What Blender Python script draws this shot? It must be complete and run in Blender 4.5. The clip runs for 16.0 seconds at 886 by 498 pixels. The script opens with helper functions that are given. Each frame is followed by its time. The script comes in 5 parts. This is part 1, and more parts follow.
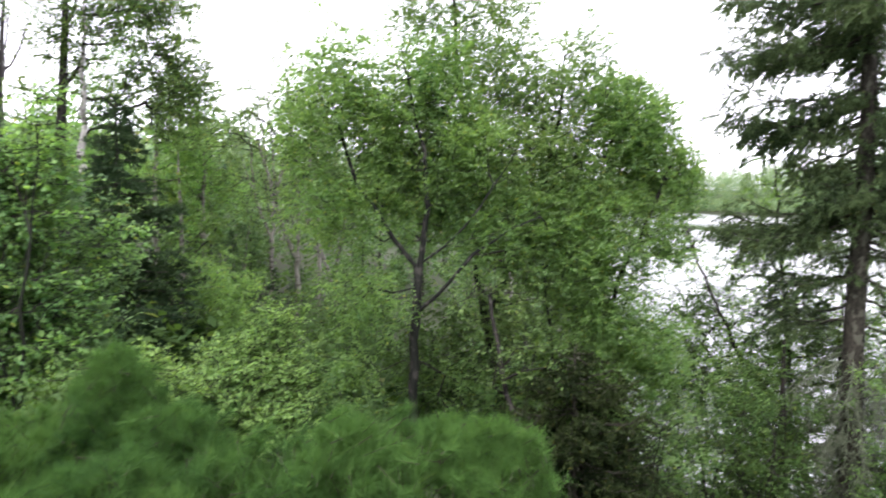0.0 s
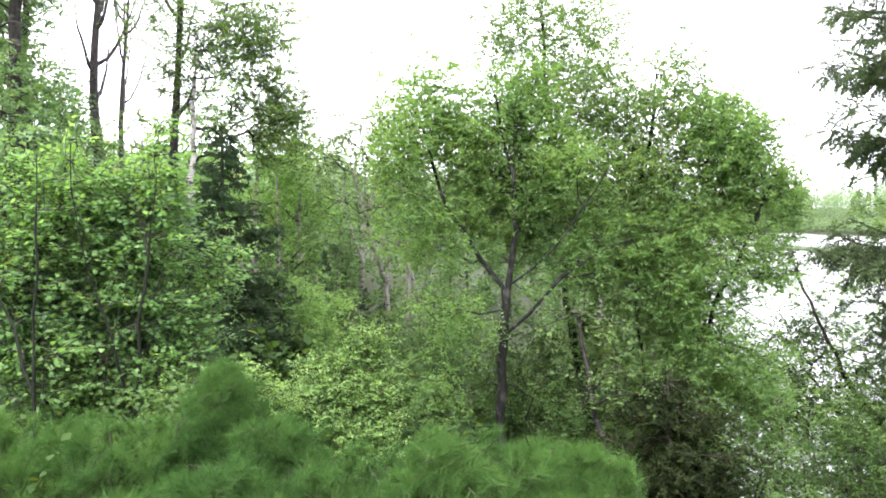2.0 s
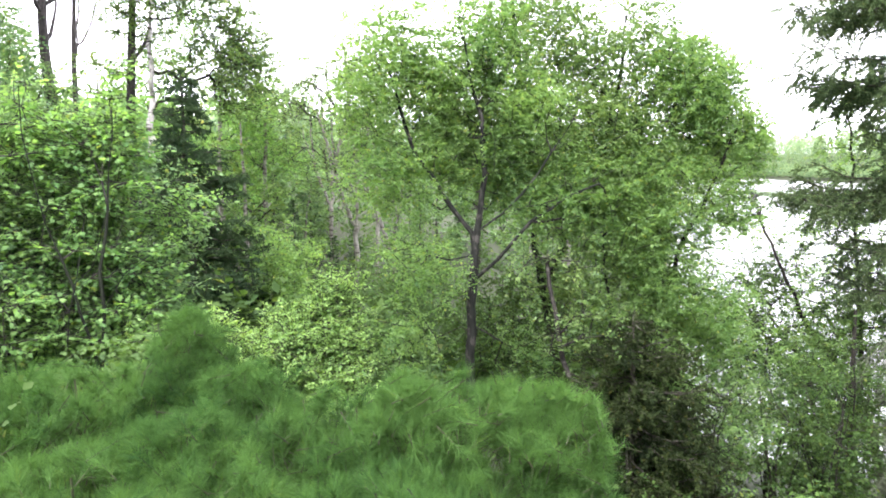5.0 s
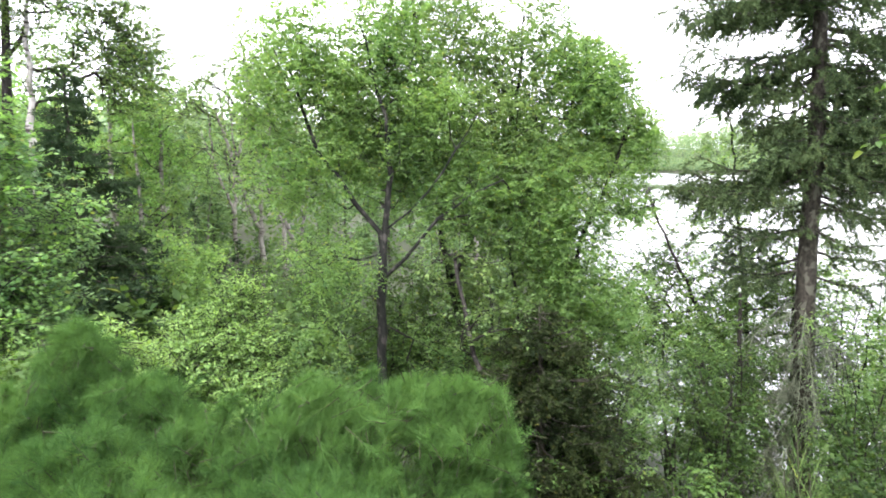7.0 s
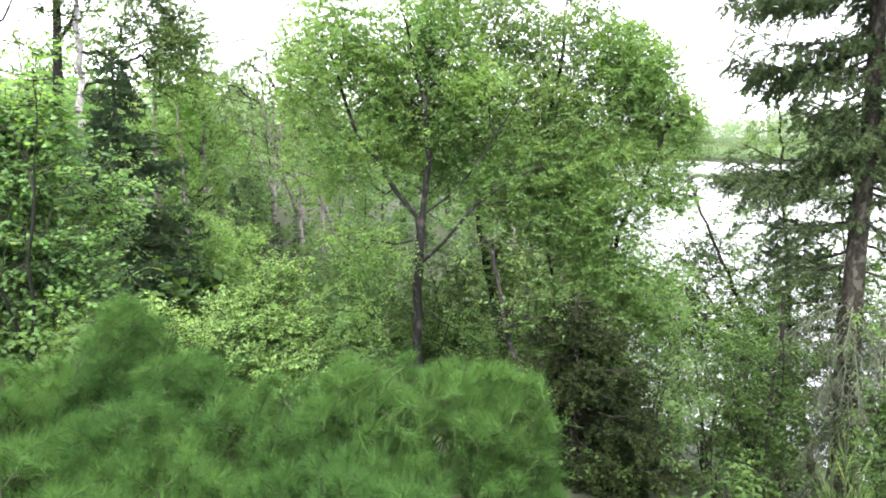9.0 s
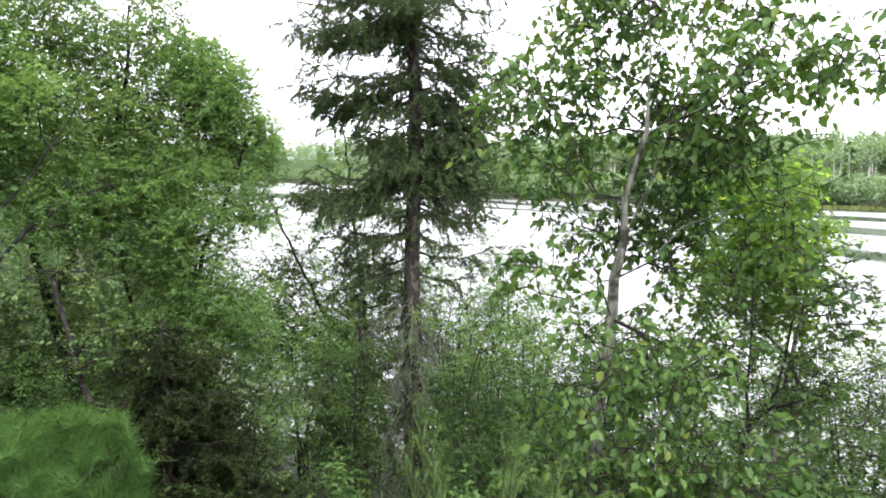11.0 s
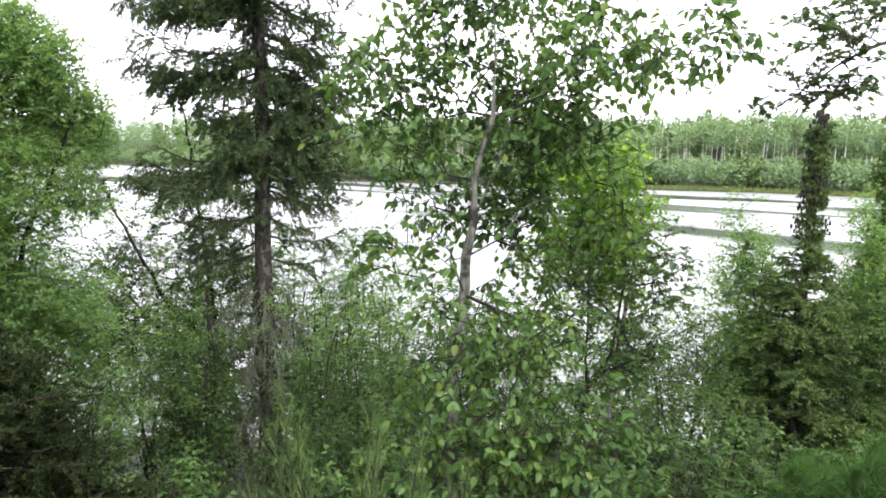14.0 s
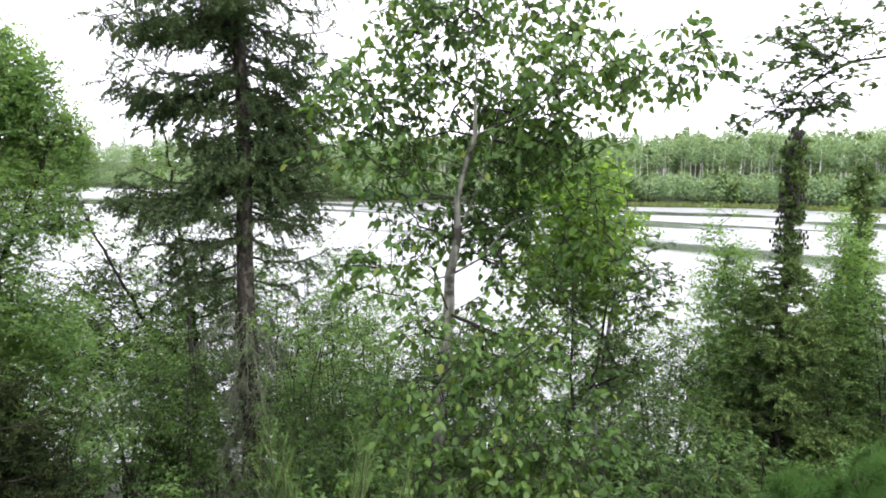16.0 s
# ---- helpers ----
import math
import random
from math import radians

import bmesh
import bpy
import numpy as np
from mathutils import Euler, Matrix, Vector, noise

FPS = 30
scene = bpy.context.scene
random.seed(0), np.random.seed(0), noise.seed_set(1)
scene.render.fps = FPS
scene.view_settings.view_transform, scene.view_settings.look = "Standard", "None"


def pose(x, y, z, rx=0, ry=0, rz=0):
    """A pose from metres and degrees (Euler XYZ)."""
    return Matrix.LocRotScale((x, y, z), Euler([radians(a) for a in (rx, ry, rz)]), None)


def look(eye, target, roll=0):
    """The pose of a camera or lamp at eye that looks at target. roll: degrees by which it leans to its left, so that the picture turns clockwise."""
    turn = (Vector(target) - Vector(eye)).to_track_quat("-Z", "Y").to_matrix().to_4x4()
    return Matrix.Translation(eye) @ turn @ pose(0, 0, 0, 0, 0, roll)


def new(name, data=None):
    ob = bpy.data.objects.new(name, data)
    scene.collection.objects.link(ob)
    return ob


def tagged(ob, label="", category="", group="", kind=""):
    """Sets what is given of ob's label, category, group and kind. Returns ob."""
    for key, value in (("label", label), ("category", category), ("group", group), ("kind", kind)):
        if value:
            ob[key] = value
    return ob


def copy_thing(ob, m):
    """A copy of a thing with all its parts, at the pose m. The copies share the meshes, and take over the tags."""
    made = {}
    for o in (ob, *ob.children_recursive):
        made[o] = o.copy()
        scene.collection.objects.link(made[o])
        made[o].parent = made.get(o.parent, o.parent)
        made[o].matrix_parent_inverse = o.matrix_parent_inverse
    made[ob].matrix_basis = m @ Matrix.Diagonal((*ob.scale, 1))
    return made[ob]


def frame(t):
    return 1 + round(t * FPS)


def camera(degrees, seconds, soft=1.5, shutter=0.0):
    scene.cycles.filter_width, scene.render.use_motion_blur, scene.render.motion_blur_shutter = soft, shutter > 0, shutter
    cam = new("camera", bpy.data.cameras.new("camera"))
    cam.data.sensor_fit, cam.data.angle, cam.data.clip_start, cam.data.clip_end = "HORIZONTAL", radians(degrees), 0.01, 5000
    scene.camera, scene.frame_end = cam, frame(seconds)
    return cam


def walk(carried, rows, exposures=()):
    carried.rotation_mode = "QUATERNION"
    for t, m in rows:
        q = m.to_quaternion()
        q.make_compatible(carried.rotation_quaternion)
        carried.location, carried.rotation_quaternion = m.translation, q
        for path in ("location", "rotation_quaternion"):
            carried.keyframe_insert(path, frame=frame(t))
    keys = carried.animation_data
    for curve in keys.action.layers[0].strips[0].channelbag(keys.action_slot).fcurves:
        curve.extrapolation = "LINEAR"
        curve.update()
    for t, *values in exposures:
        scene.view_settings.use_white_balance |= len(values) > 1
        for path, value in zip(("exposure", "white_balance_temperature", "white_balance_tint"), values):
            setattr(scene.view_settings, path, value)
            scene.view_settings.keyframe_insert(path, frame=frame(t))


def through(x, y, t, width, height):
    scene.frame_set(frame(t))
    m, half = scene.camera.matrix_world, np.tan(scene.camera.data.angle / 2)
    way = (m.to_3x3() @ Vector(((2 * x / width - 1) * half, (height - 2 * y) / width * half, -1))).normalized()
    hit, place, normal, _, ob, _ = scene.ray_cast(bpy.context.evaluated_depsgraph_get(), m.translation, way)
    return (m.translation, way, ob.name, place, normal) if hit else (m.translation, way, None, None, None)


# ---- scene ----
# A wooded bank above a lake under an overcast sky. Water level z = 0, the eye about 6.5 m above it.
cam = camera(67.2, 16.0, soft=1.85, shutter=0.4)
PATH = [
    (0, -0.025, 0.045, 6.506, -0.00, -4.48, 0.21),
    (0.5, -0.031, 0.025, 6.496, 4.56, -6.26, 0.07),
    (1, -0.041, 0.002, 6.524, 4.68, -5.28, 0.69),
    (1.5, -0.042, -0.022, 6.530, 6.14, -3.00, 0.49),
    (2, -0.036, -0.021, 6.532, 7.47, -2.76, -0.03),
    (2.5, -0.026, -0.021, 6.534, 8.16, -2.73, -0.71),
    (3, -0.029, -0.019, 6.523, 6.48, -2.87, -0.76),
    (5.5, -0.023, 0.008, 6.504, 3.88, -7.67, -0.01),
    (6, -0.015, -0.002, 6.509, 1.08, -7.45, -0.34),
    (6.5, -0.006, 0.005, 6.505, -1.08, -7.31, -0.91),
    (7, 0.003, 0.001, 6.500, -2.82, -7.42, -1.26),
    (7.5, -0.004, 0.005, 6.494, -3.92, -8.12, -0.57),
    (8, -0.016, 0.010, 6.497, -2.23, -8.75, -0.02),
    (8.5, -0.024, 0.016, 6.497, 0.01, -9.04, -0.20),
    (9, -0.011, 0.009, 6.503, 0.30, -8.62, -0.58),
    (9.2, -0.011, 0.009, 6.503, -2.60, -8.10, -0.20),
    (9.3, -0.001, 0.009, 6.501, -6.12, -7.76, 0.12),
    (9.4, 0.020, 0.011, 6.497, -9.35, -7.40, 0.46),
    (9.5, 0.041, 0.016, 6.492, -12.43, -7.07, 0.77),
    (9.6, 0.052, 0.026, 6.487, -15.05, -6.90, 0.98),
    (9.7, 0.060, 0.040, 6.480, -18.70, -6.75, 1.20),
    (9.8, 0.071, 0.057, 6.471, -22.50, -6.62, 1.38),
    (10, 0.086, 0.079, 6.460, -28.78, -6.40, 1.71),
    (10.2, 0.070, 0.072, 6.462, -31.80, -6.65, 1.50),
    (12.3, -0.075, 0.028, 6.477, -36.00, -6.65, 0.05),
    (12.5, -0.079, 0.026, 6.477, -36.52, -6.47, 0.04),
    (13, -0.050, 0.022, 6.469, -39.85, -6.51, 0.61),
    (13.5, -0.054, 0.022, 6.469, -45.70, -7.35, 0.94),
    (14, -0.055, 0.020, 6.470, -47.33, -8.29, 0.71),
    (14.5, -0.065, 0.012, 6.476, -47.04, -9.07, 0.45),
    (15, -0.060, 0.011, 6.475, -46.51, -8.57, -0.11),
    (15.5, -0.058, 0.016, 6.471, -47.84, -6.66, -0.02),
    (16, -0.057, 0.023, 6.470, -48.77, -6.67, 0.15),
]
EXPOSURES = [(0, 1.95, 6300, 20), (0.5, 2.3, 6300, 20), (1, 2.63, 6300, 20), (2, 2.55, 6300, 20), (3, 2.47, 6300, 20), (5.5, 2.87, 6300, 20), (6.5, 2.75, 6300, 20), (7.5, 2.62, 6300, 20), (8.5, 2.67, 6300, 20), (9.0, 2.73, 6300, 20), (9.3, 2.8, 6300, 20), (9.5, 2.74, 6300, 20), (10, 2.38, 6300, 20), (12.5, 1.95, 6300, 20), (15.5, 1.85, 6300, 20), (16.0, 1.81, 6300, 20)]
walk(cam, [(t, pose(x, y, z, 90 + pitch, 0, yaw) @ pose(0, 0, 0, 0, 0, roll)) for t, x, y, z, yaw, pitch, roll in PATH],
     exposures=EXPOSURES)

# ---- world and sun: bright overcast ----
SUN_ELEVATION, SUN_ROTATION = 58.0, 200.0
world = bpy.data.worlds.new("overcast_sky")
scene.world = world
world.use_nodes = True
wn, wl = world.node_tree.nodes, world.node_tree.links
sky = wn.new("ShaderNodeTexSky")
sky.sky_type, sky.sun_disc = "NISHITA", False
sky.sun_elevation, sky.sun_rotation = radians(SUN_ELEVATION), radians(SUN_ROTATION)
sky.air_density, sky.dust_density, sky.ozone_density = 1.0, 1.5, 1.0
grey = wn.new("ShaderNodeHueSaturation")
grey.inputs["Saturation"].default_value = 0.12
wl.new(sky.outputs[0], grey.inputs["Color"])
veil = wn.new("ShaderNodeMix")
veil.data_type = "RGBA"
veil.inputs["Factor"].default_value = 0.7
veil.inputs["B"].default_value = (6.6, 6.8, 7.0, 1)
wl.new(grey.outputs[0], veil.inputs["A"])
wl.new(veil.outputs["Result"], wn["Background"].inputs["Color"])
wn["Background"].inputs["Strength"].default_value = 0.15
sun_data = bpy.data.lights.new("sun", "SUN")
sun_data.energy, sun_data.angle, sun_data.color = 1.5, radians(25), (1.0, 0.98, 0.94)
sun = new("sun", sun_data)
sun.matrix_world = look((0, 0, 60), Vector((0, 0, 60)) - Vector((
    math.sin(radians(SUN_ROTATION)) * math.cos(radians(SUN_ELEVATION)),
    math.cos(radians(SUN_ROTATION)) * math.cos(radians(SUN_ELEVATION)), math.sin(radians(SUN_ELEVATION)))))


# ---- materials ----
def material(name):
    m = bpy.data.materials.new(name)
    m.use_nodes = True
    return m, m.node_tree.nodes, m.node_tree.links, m.node_tree.nodes["Principled BSDF"]


def leafy(name, dark, light, through=0.35, gloss=0.45, yellow=0.03, spec=0.35):
    """Leaves or needles: each one its own tint, drifting in patches, with light coming through."""
    m, n, l, b = material(name)
    geo = n.new("ShaderNodeNewGeometry")
    tex = n.new("ShaderNodeTexCoord")
    patch = n.new("ShaderNodeTexNoise")
    patch.inputs["Scale"].default_value, patch.inputs["Detail"].default_value = 1.3, 3
    l.new(tex.outputs["Object"], patch.inputs["Vector"])
    mix = n.new("ShaderNodeMath")
    mix.operation = "MULTIPLY_ADD"
    mix.inputs[1].default_value = 0.5
    l.new(geo.outputs["Random Per Island"], mix.inputs[0])
    half = n.new("ShaderNodeMath")
    half.operation = "MULTIPLY_ADD"
    half.inputs[1].default_value, half.inputs[2].default_value = 1.2, -0.35
    l.new(patch.outputs["Fac"], half.inputs[0])
    l.new(half.outputs[0], mix.inputs[2])
    ramp = n.new("ShaderNodeValToRGB")
    e = ramp.color_ramp.elements
    e[0].position, e[0].color = 0.08, (dark[0] * 0.75, dark[1] * 0.85, dark[2] * 1.1, 1)
    e[1].position, e[1].color = 0.62, (*light, 1)
    pale = e.new(0.98)
    pale.color = (light[0] * 1.3, light[1] * 1.2, light[2] * 1.2, 1)
    l.new(mix.outputs[0], ramp.inputs[0])
    # a few leaves are yellowed
    pick = n.new("ShaderNodeMath")
    pick.operation = "LESS_THAN"
    pick.inputs[1].default_value = yellow
    l.new(geo.outputs["Random Per Island"], pick.inputs[0])
    tint = n.new("ShaderNodeMix")
    tint.data_type = "RGBA"
    l.new(pick.outputs[0], tint.inputs["Factor"])
    l.new(ramp.outputs[0], tint.inputs["A"])
    tint.inputs["B"].default_value = (light[0] * 1.5, light[1] * 1.1, light[2] * 0.8, 1)
    l.new(tint.outputs["Result"], b.inputs["Base Color"])
    shine = n.new("ShaderNodeMapRange")
    shine.inputs["To Min"].default_value, shine.inputs["To Max"].default_value = gloss, gloss * 1.7
    l.new(patch.outputs["Fac"], shine.inputs["Value"])
    l.new(shine.outputs[0], b.inputs["Roughness"])
    b.inputs["Specular IOR Level"].default_value = spec * 0.5
    lit = n.new("ShaderNodeBsdfTranslucent")
    warm = n.new("ShaderNodeMix")
    warm.data_type, warm.blend_type = "RGBA", "MULTIPLY"
    warm.inputs["Factor"].default_value = 1
    warm.inputs["B"].default_value = (1.25, 1.3, 0.6, 1)
    l.new(tint.outputs["Result"], warm.inputs["A"])
    l.new(warm.outputs["Result"], lit.inputs["Color"])
    both = n.new("ShaderNodeMixShader")
    both.inputs[0].default_value = through
    l.new(b.outputs[0], both.inputs[1])
    l.new(lit.outputs[0], both.inputs[2])
    l.new(both.outputs[0], n["Material Output"].inputs["Surface"])
    return m


def bark(name, dark, light, scale=9.0, stretch=0.25, marks=None, bump=0.4, bands=5.0):
    """Bark with furrows along the trunk; marks: the colour of bands and scars across it."""
    m, n, l, b = material(name)
    tex = n.new("ShaderNodeTexCoord")
    squeeze = n.new("ShaderNodeMapping")
    squeeze.inputs["Scale"].default_value = (1, 1, stretch)
    l.new(tex.outputs["Object"], squeeze.inputs["Vector"])
    grain = n.new("ShaderNodeTexNoise")
    grain.inputs["Scale"].default_value, grain.inputs["Detail"].default_value = scale * 3, 8
    l.new(squeeze.outputs[0], grain.inputs["Vector"])
    ramp = n.new("ShaderNodeValToRGB")
    e = ramp.color_ramp.elements
    e[0].position, e[0].color = 0.35, (*dark, 1)
    e[1].position, e[1].color = 0.65, (*light, 1)
    l.new(grain.outputs["Fac"], ramp.inputs[0])
    colour = ramp.outputs[0]
    if marks:
        wide = n.new("ShaderNodeMapping")
        wide.inputs["Scale"].default_value = (1, 1, bands)
        l.new(tex.outputs["Object"], wide.inputs["Vector"])
        spots = n.new("ShaderNodeTexNoise")
        spots.inputs["Scale"].default_value, spots.inputs["Detail"].default_value = 3.5 if bands > 1 else 13, 5
        l.new(wide.outputs[0], spots.inputs["Vector"])
        cut = n.new("ShaderNodeValToRGB")
        cut.color_ramp.elements[0].position, cut.color_ramp.elements[1].position = 0.54, 0.6
        l.new(spots.outputs["Fac"], cut.inputs[0])
        over = n.new("ShaderNodeMix")
        over.data_type = "RGBA"
        l.new(cut.outputs[0], over.inputs["Factor"])
        l.new(colour, over.inputs["A"])
        over.inputs["B"].default_value = (*marks, 1)
        colour = over.outputs["Result"]
    l.new(colour, b.inputs["Base Color"])
    b.inputs["Roughness"].default_value = 0.85
    b.inputs["Specular IOR Level"].default_value = 0.2
    relief = n.new("ShaderNodeBump")
    relief.inputs["Strength"].default_value, relief.inputs["Distance"].default_value = bump, 0.02
    l.new(grain.outputs["Fac"], relief.inputs["Height"])
    l.new(relief.outputs[0], b.inputs["Normal"])
    return m


LEAF_ALDER = leafy("leaf_alder", (0.074, 0.146, 0.040), (0.145, 0.242, 0.082), through=0.64, spec=0.4, gloss=0.36, yellow=0.02)
LEAF_DULL = leafy("leaf_birch", (0.055, 0.109, 0.031), (0.120, 0.193, 0.061), through=0.52, spec=0.4, gloss=0.36, yellow=0.02)
LEAF_MAPLE = leafy("leaf_maple", (0.092, 0.195, 0.051), (0.183, 0.318, 0.105), through=0.6, yellow=0.01, spec=0.4, gloss=0.42)
LEAF_BUSH = leafy("leaf_bush", (0.100, 0.185, 0.046), (0.185, 0.300, 0.088), through=0.5, yellow=0.0, spec=0.35, gloss=0.45)
# Brightened green: sunlight shining through the leaves is put into the colour.
LEAF_ASPEN = leafy("leaf_aspen", (0.090, 0.175, 0.032), (0.165, 0.275, 0.062), through=0.7, yellow=0.03, spec=0.4, gloss=0.4)
LEAF_POPLAR = leafy("leaf_poplar", (0.028, 0.069, 0.016), (0.075, 0.142, 0.032), through=0.46, gloss=0.33, spec=0.45)
LEAF_WILLOW = leafy("leaf_willow", (0.027, 0.056, 0.016), (0.067, 0.119, 0.035), through=0.46, spec=0.25, gloss=0.42)
LEAF_FOREST = leafy("leaf_forest", (0.054, 0.112, 0.041), (0.121, 0.200, 0.086), through=0.45, spec=0.35, gloss=0.4)
# Paler, greyer green: the haze over the lake is put into the colour.
LEAF_FAR_HAZE = leafy("leaf_far_haze", (0.090, 0.150, 0.072), (0.175, 0.252, 0.130), through=0.35, spec=0.15)
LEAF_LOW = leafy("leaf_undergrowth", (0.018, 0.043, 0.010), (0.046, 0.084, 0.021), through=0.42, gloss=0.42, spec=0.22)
NEEDLE_PINE = leafy("needle_pine", (0.016, 0.050, 0.011), (0.064, 0.133, 0.031), through=0.35, yellow=0.01, spec=0.15, gloss=0.55)
NEEDLE_SPRUCE = leafy("needle_spruce", (0.022, 0.039, 0.016), (0.063, 0.096, 0.038), through=0.15, yellow=0.02, spec=0.12, gloss=0.6)
NEEDLE_FIR = leafy("needle_fir", (0.033, 0.062, 0.020), (0.090, 0.140, 0.041), through=0.22, yellow=0.01, spec=0.15, gloss=0.6)
# Near-black fir needles: the shade of the alders is put into the colour.
NEEDLE_SHADED = leafy("needle_shaded_fir", (0.009, 0.015, 0.006), (0.023, 0.034, 0.011), through=0.12, yellow=0.03, spec=0.08, gloss=0.7)
NEEDLE_WOOD = leafy("needle_wood_fir", (0.011, 0.026, 0.011), (0.031, 0.055, 0.022), through=0.15, yellow=0.01, spec=0.15, gloss=0.6)
MEADOW = leafy("meadow_grass", (0.08, 0.115, 0.03), (0.14, 0.175, 0.055), through=0.2)
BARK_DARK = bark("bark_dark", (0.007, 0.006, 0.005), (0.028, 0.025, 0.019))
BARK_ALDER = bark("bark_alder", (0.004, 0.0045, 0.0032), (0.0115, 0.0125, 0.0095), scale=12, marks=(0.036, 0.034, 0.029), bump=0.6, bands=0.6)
BARK_PALE = bark("bark_pale", (0.09, 0.085, 0.07), (0.22, 0.21, 0.18), marks=(0.05, 0.044, 0.036), bump=0.2)
BARK_GREY = bark("bark_grey", (0.009, 0.008, 0.007), (0.030, 0.027, 0.022), marks=(0.055, 0.051, 0.044))
BARK_BIRCH = bark("bark_birch", (0.22, 0.21, 0.19), (0.42, 0.40, 0.37), marks=(0.05, 0.042, 0.036), bump=0.2)
BARK_PINE = bark("bark_young_pine", (0.014, 0.016, 0.008), (0.034, 0.037, 0.016), bump=0.2)
BARK_POPLAR = bark("bark_poplar", (0.046, 0.050, 0.038), (0.150, 0.155, 0.126), marks=(0.022, 0.021, 0.016), bump=0.3, bands=1.6)
BARK_SPRUCE = bark("bark_spruce", (0.010, 0.009, 0.006), (0.036, 0.032, 0.024), marks=(0.062, 0.062, 0.046), bands=0.6, stretch=0.6)
BARK_DEAD = bark("bark_dead", (0.014, 0.012, 0.012), (0.055, 0.048, 0.045))
TWIG_LICHEN = bark("twig_lichen", (0.060, 0.072, 0.044), (0.130, 0.152, 0.098), bump=0.2)
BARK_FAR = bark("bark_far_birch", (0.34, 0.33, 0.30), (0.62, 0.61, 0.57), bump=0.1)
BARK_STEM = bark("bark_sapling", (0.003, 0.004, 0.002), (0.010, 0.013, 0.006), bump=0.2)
CONE = bark("fir_cone", (0.014, 0.012, 0.012), (0.036, 0.031, 0.029), stretch=1)


def soil():
    m, n, l, b = material("forest_soil")
    tex = n.new("ShaderNodeTexCoord")
    big, small = n.new("ShaderNodeTexNoise"), n.new("ShaderNodeTexNoise")
    big.inputs["Scale"].default_value, small.inputs["Scale"].default_value = 0.35, 14
    big.inputs["Detail"].default_value = small.inputs["Detail"].default_value = 6
    l.new(tex.outputs["Object"], big.inputs["Vector"])
    l.new(tex.outputs["Object"], small.inputs["Vector"])
    ramp = n.new("ShaderNodeValToRGB")
    e = ramp.color_ramp.elements
    e[0].position, e[0].color = 0.35, (0.018, 0.015, 0.009, 1)
    e[1].position, e[1].color = 0.7, (0.060, 0.050, 0.030, 1)
    l.new(small.outputs["Fac"], ramp.inputs[0])
    moss = n.new("ShaderNodeMix")
    moss.data_type = "RGBA"
    l.new(big.outputs["Fac"], moss.inputs["Factor"])
    l.new(ramp.outputs[0], moss.inputs["A"])
    moss.inputs["B"].default_value = (0.026, 0.048, 0.014, 1)
    l.new(moss.outputs["Result"], b.inputs["Base Color"])
    b.inputs["Roughness"].default_value = 0.95
    relief = n.new("ShaderNodeBump")
    relief.inputs["Strength"].default_value = 0.6
    l.new(small.outputs["Fac"], relief.inputs["Height"])
    l.new(relief.outputs[0], b.inputs["Normal"])
    return m


def lake_water():
    m, n, l, b = material("lake_water")
    b.inputs["Base Color"].default_value = (0.06, 0.07, 0.06, 1)
    b.inputs["IOR"].default_value = 2.4
    b.inputs["Specular IOR Level"].default_value = 1.0
    tex = n.new("ShaderNodeTexCoord")
    # calm patches between breezes
    breeze = n.new("ShaderNodeTexNoise")
    slant = n.new("ShaderNodeMapping")
    slant.inputs["Rotation"].default_value = (0, 0, radians(20))
    slant.inputs["Scale"].default_value = (0.06, 0.018, 1)
    l.new(tex.outputs["Object"], slant.inputs["Vector"])
    l.new(slant.outputs[0], breeze.inputs["Vector"])
    breeze.inputs["Scale"].default_value, breeze.inputs["Detail"].default_value = 1.0, 5
    breeze.inputs["Distortion"].default_value = 0.6
    rough = n.new("ShaderNodeMapRange")
    rough.inputs["From Min"].default_value, rough.inputs["From Max"].default_value = 0.38, 0.50
    rough.inputs["To Min"].default_value, rough.inputs["To Max"].default_value = 0.06, 0.45
    l.new(breeze.outputs["Fac"], rough.inputs["Value"])
    l.new(rough.outputs[0], b.inputs["Roughness"])
    ripple = n.new("ShaderNodeTexNoise")
    ripple.inputs["Scale"].default_value, ripple.inputs["Detail"].default_value = 2.2, 3
    l.new(tex.outputs["Object"], ripple.inputs["Vector"])
    relief = n.new("ShaderNodeBump")
    relief.inputs["Strength"].default_value, relief.inputs["Distance"].default_value = 0.12, 0.03
    l.new(ripple.outputs["Fac"], relief.inputs["Height"])
    l.new(relief.outputs[0], b.inputs["Normal"])
    return m


SOIL, WATER = soil(), lake_water()


# ---- mesh helpers ----
def unit(v):
    return v / np.maximum(np.linalg.norm(v, axis=-1, keepdims=True), 1e-9)


def mesh_of(name, verts, tris, smooth=False):
    """A mesh from arrays of corners and triangles."""
    me = bpy.data.meshes.new(name)
    verts, tris = np.asarray(verts, np.float32), np.asarray(tris, np.int32)
    me.vertices.add(len(verts))
    me.vertices.foreach_set("co", verts.ravel())
    me.loops.add(tris.size)
    me.loops.foreach_set("vertex_index", tris.ravel())
    me.polygons.add(len(tris))
    me.polygons.foreach_set("loop_start", np.arange(0, tris.size, 3, dtype=np.int32))
    if smooth:
        me.polygons.foreach_set("use_smooth", np.ones(len(tris), bool))
    me.update(calc_edges=True)
    return me


def joined(pieces):
    """One pair of arrays out of many."""
    pieces = [p for p in pieces if len(p[0])]
    steps = np.cumsum([0] + [len(v) for v, _ in pieces])
    return np.concatenate([v for v, _ in pieces]), np.concatenate([f + s for (_, f), s in zip(pieces, steps)])


def thing(name, base, label, category, group=""):
    ob = new(name)
    ob.location = base
    ob.empty_display_size = 0.2
    return tagged(ob, label, category, group)


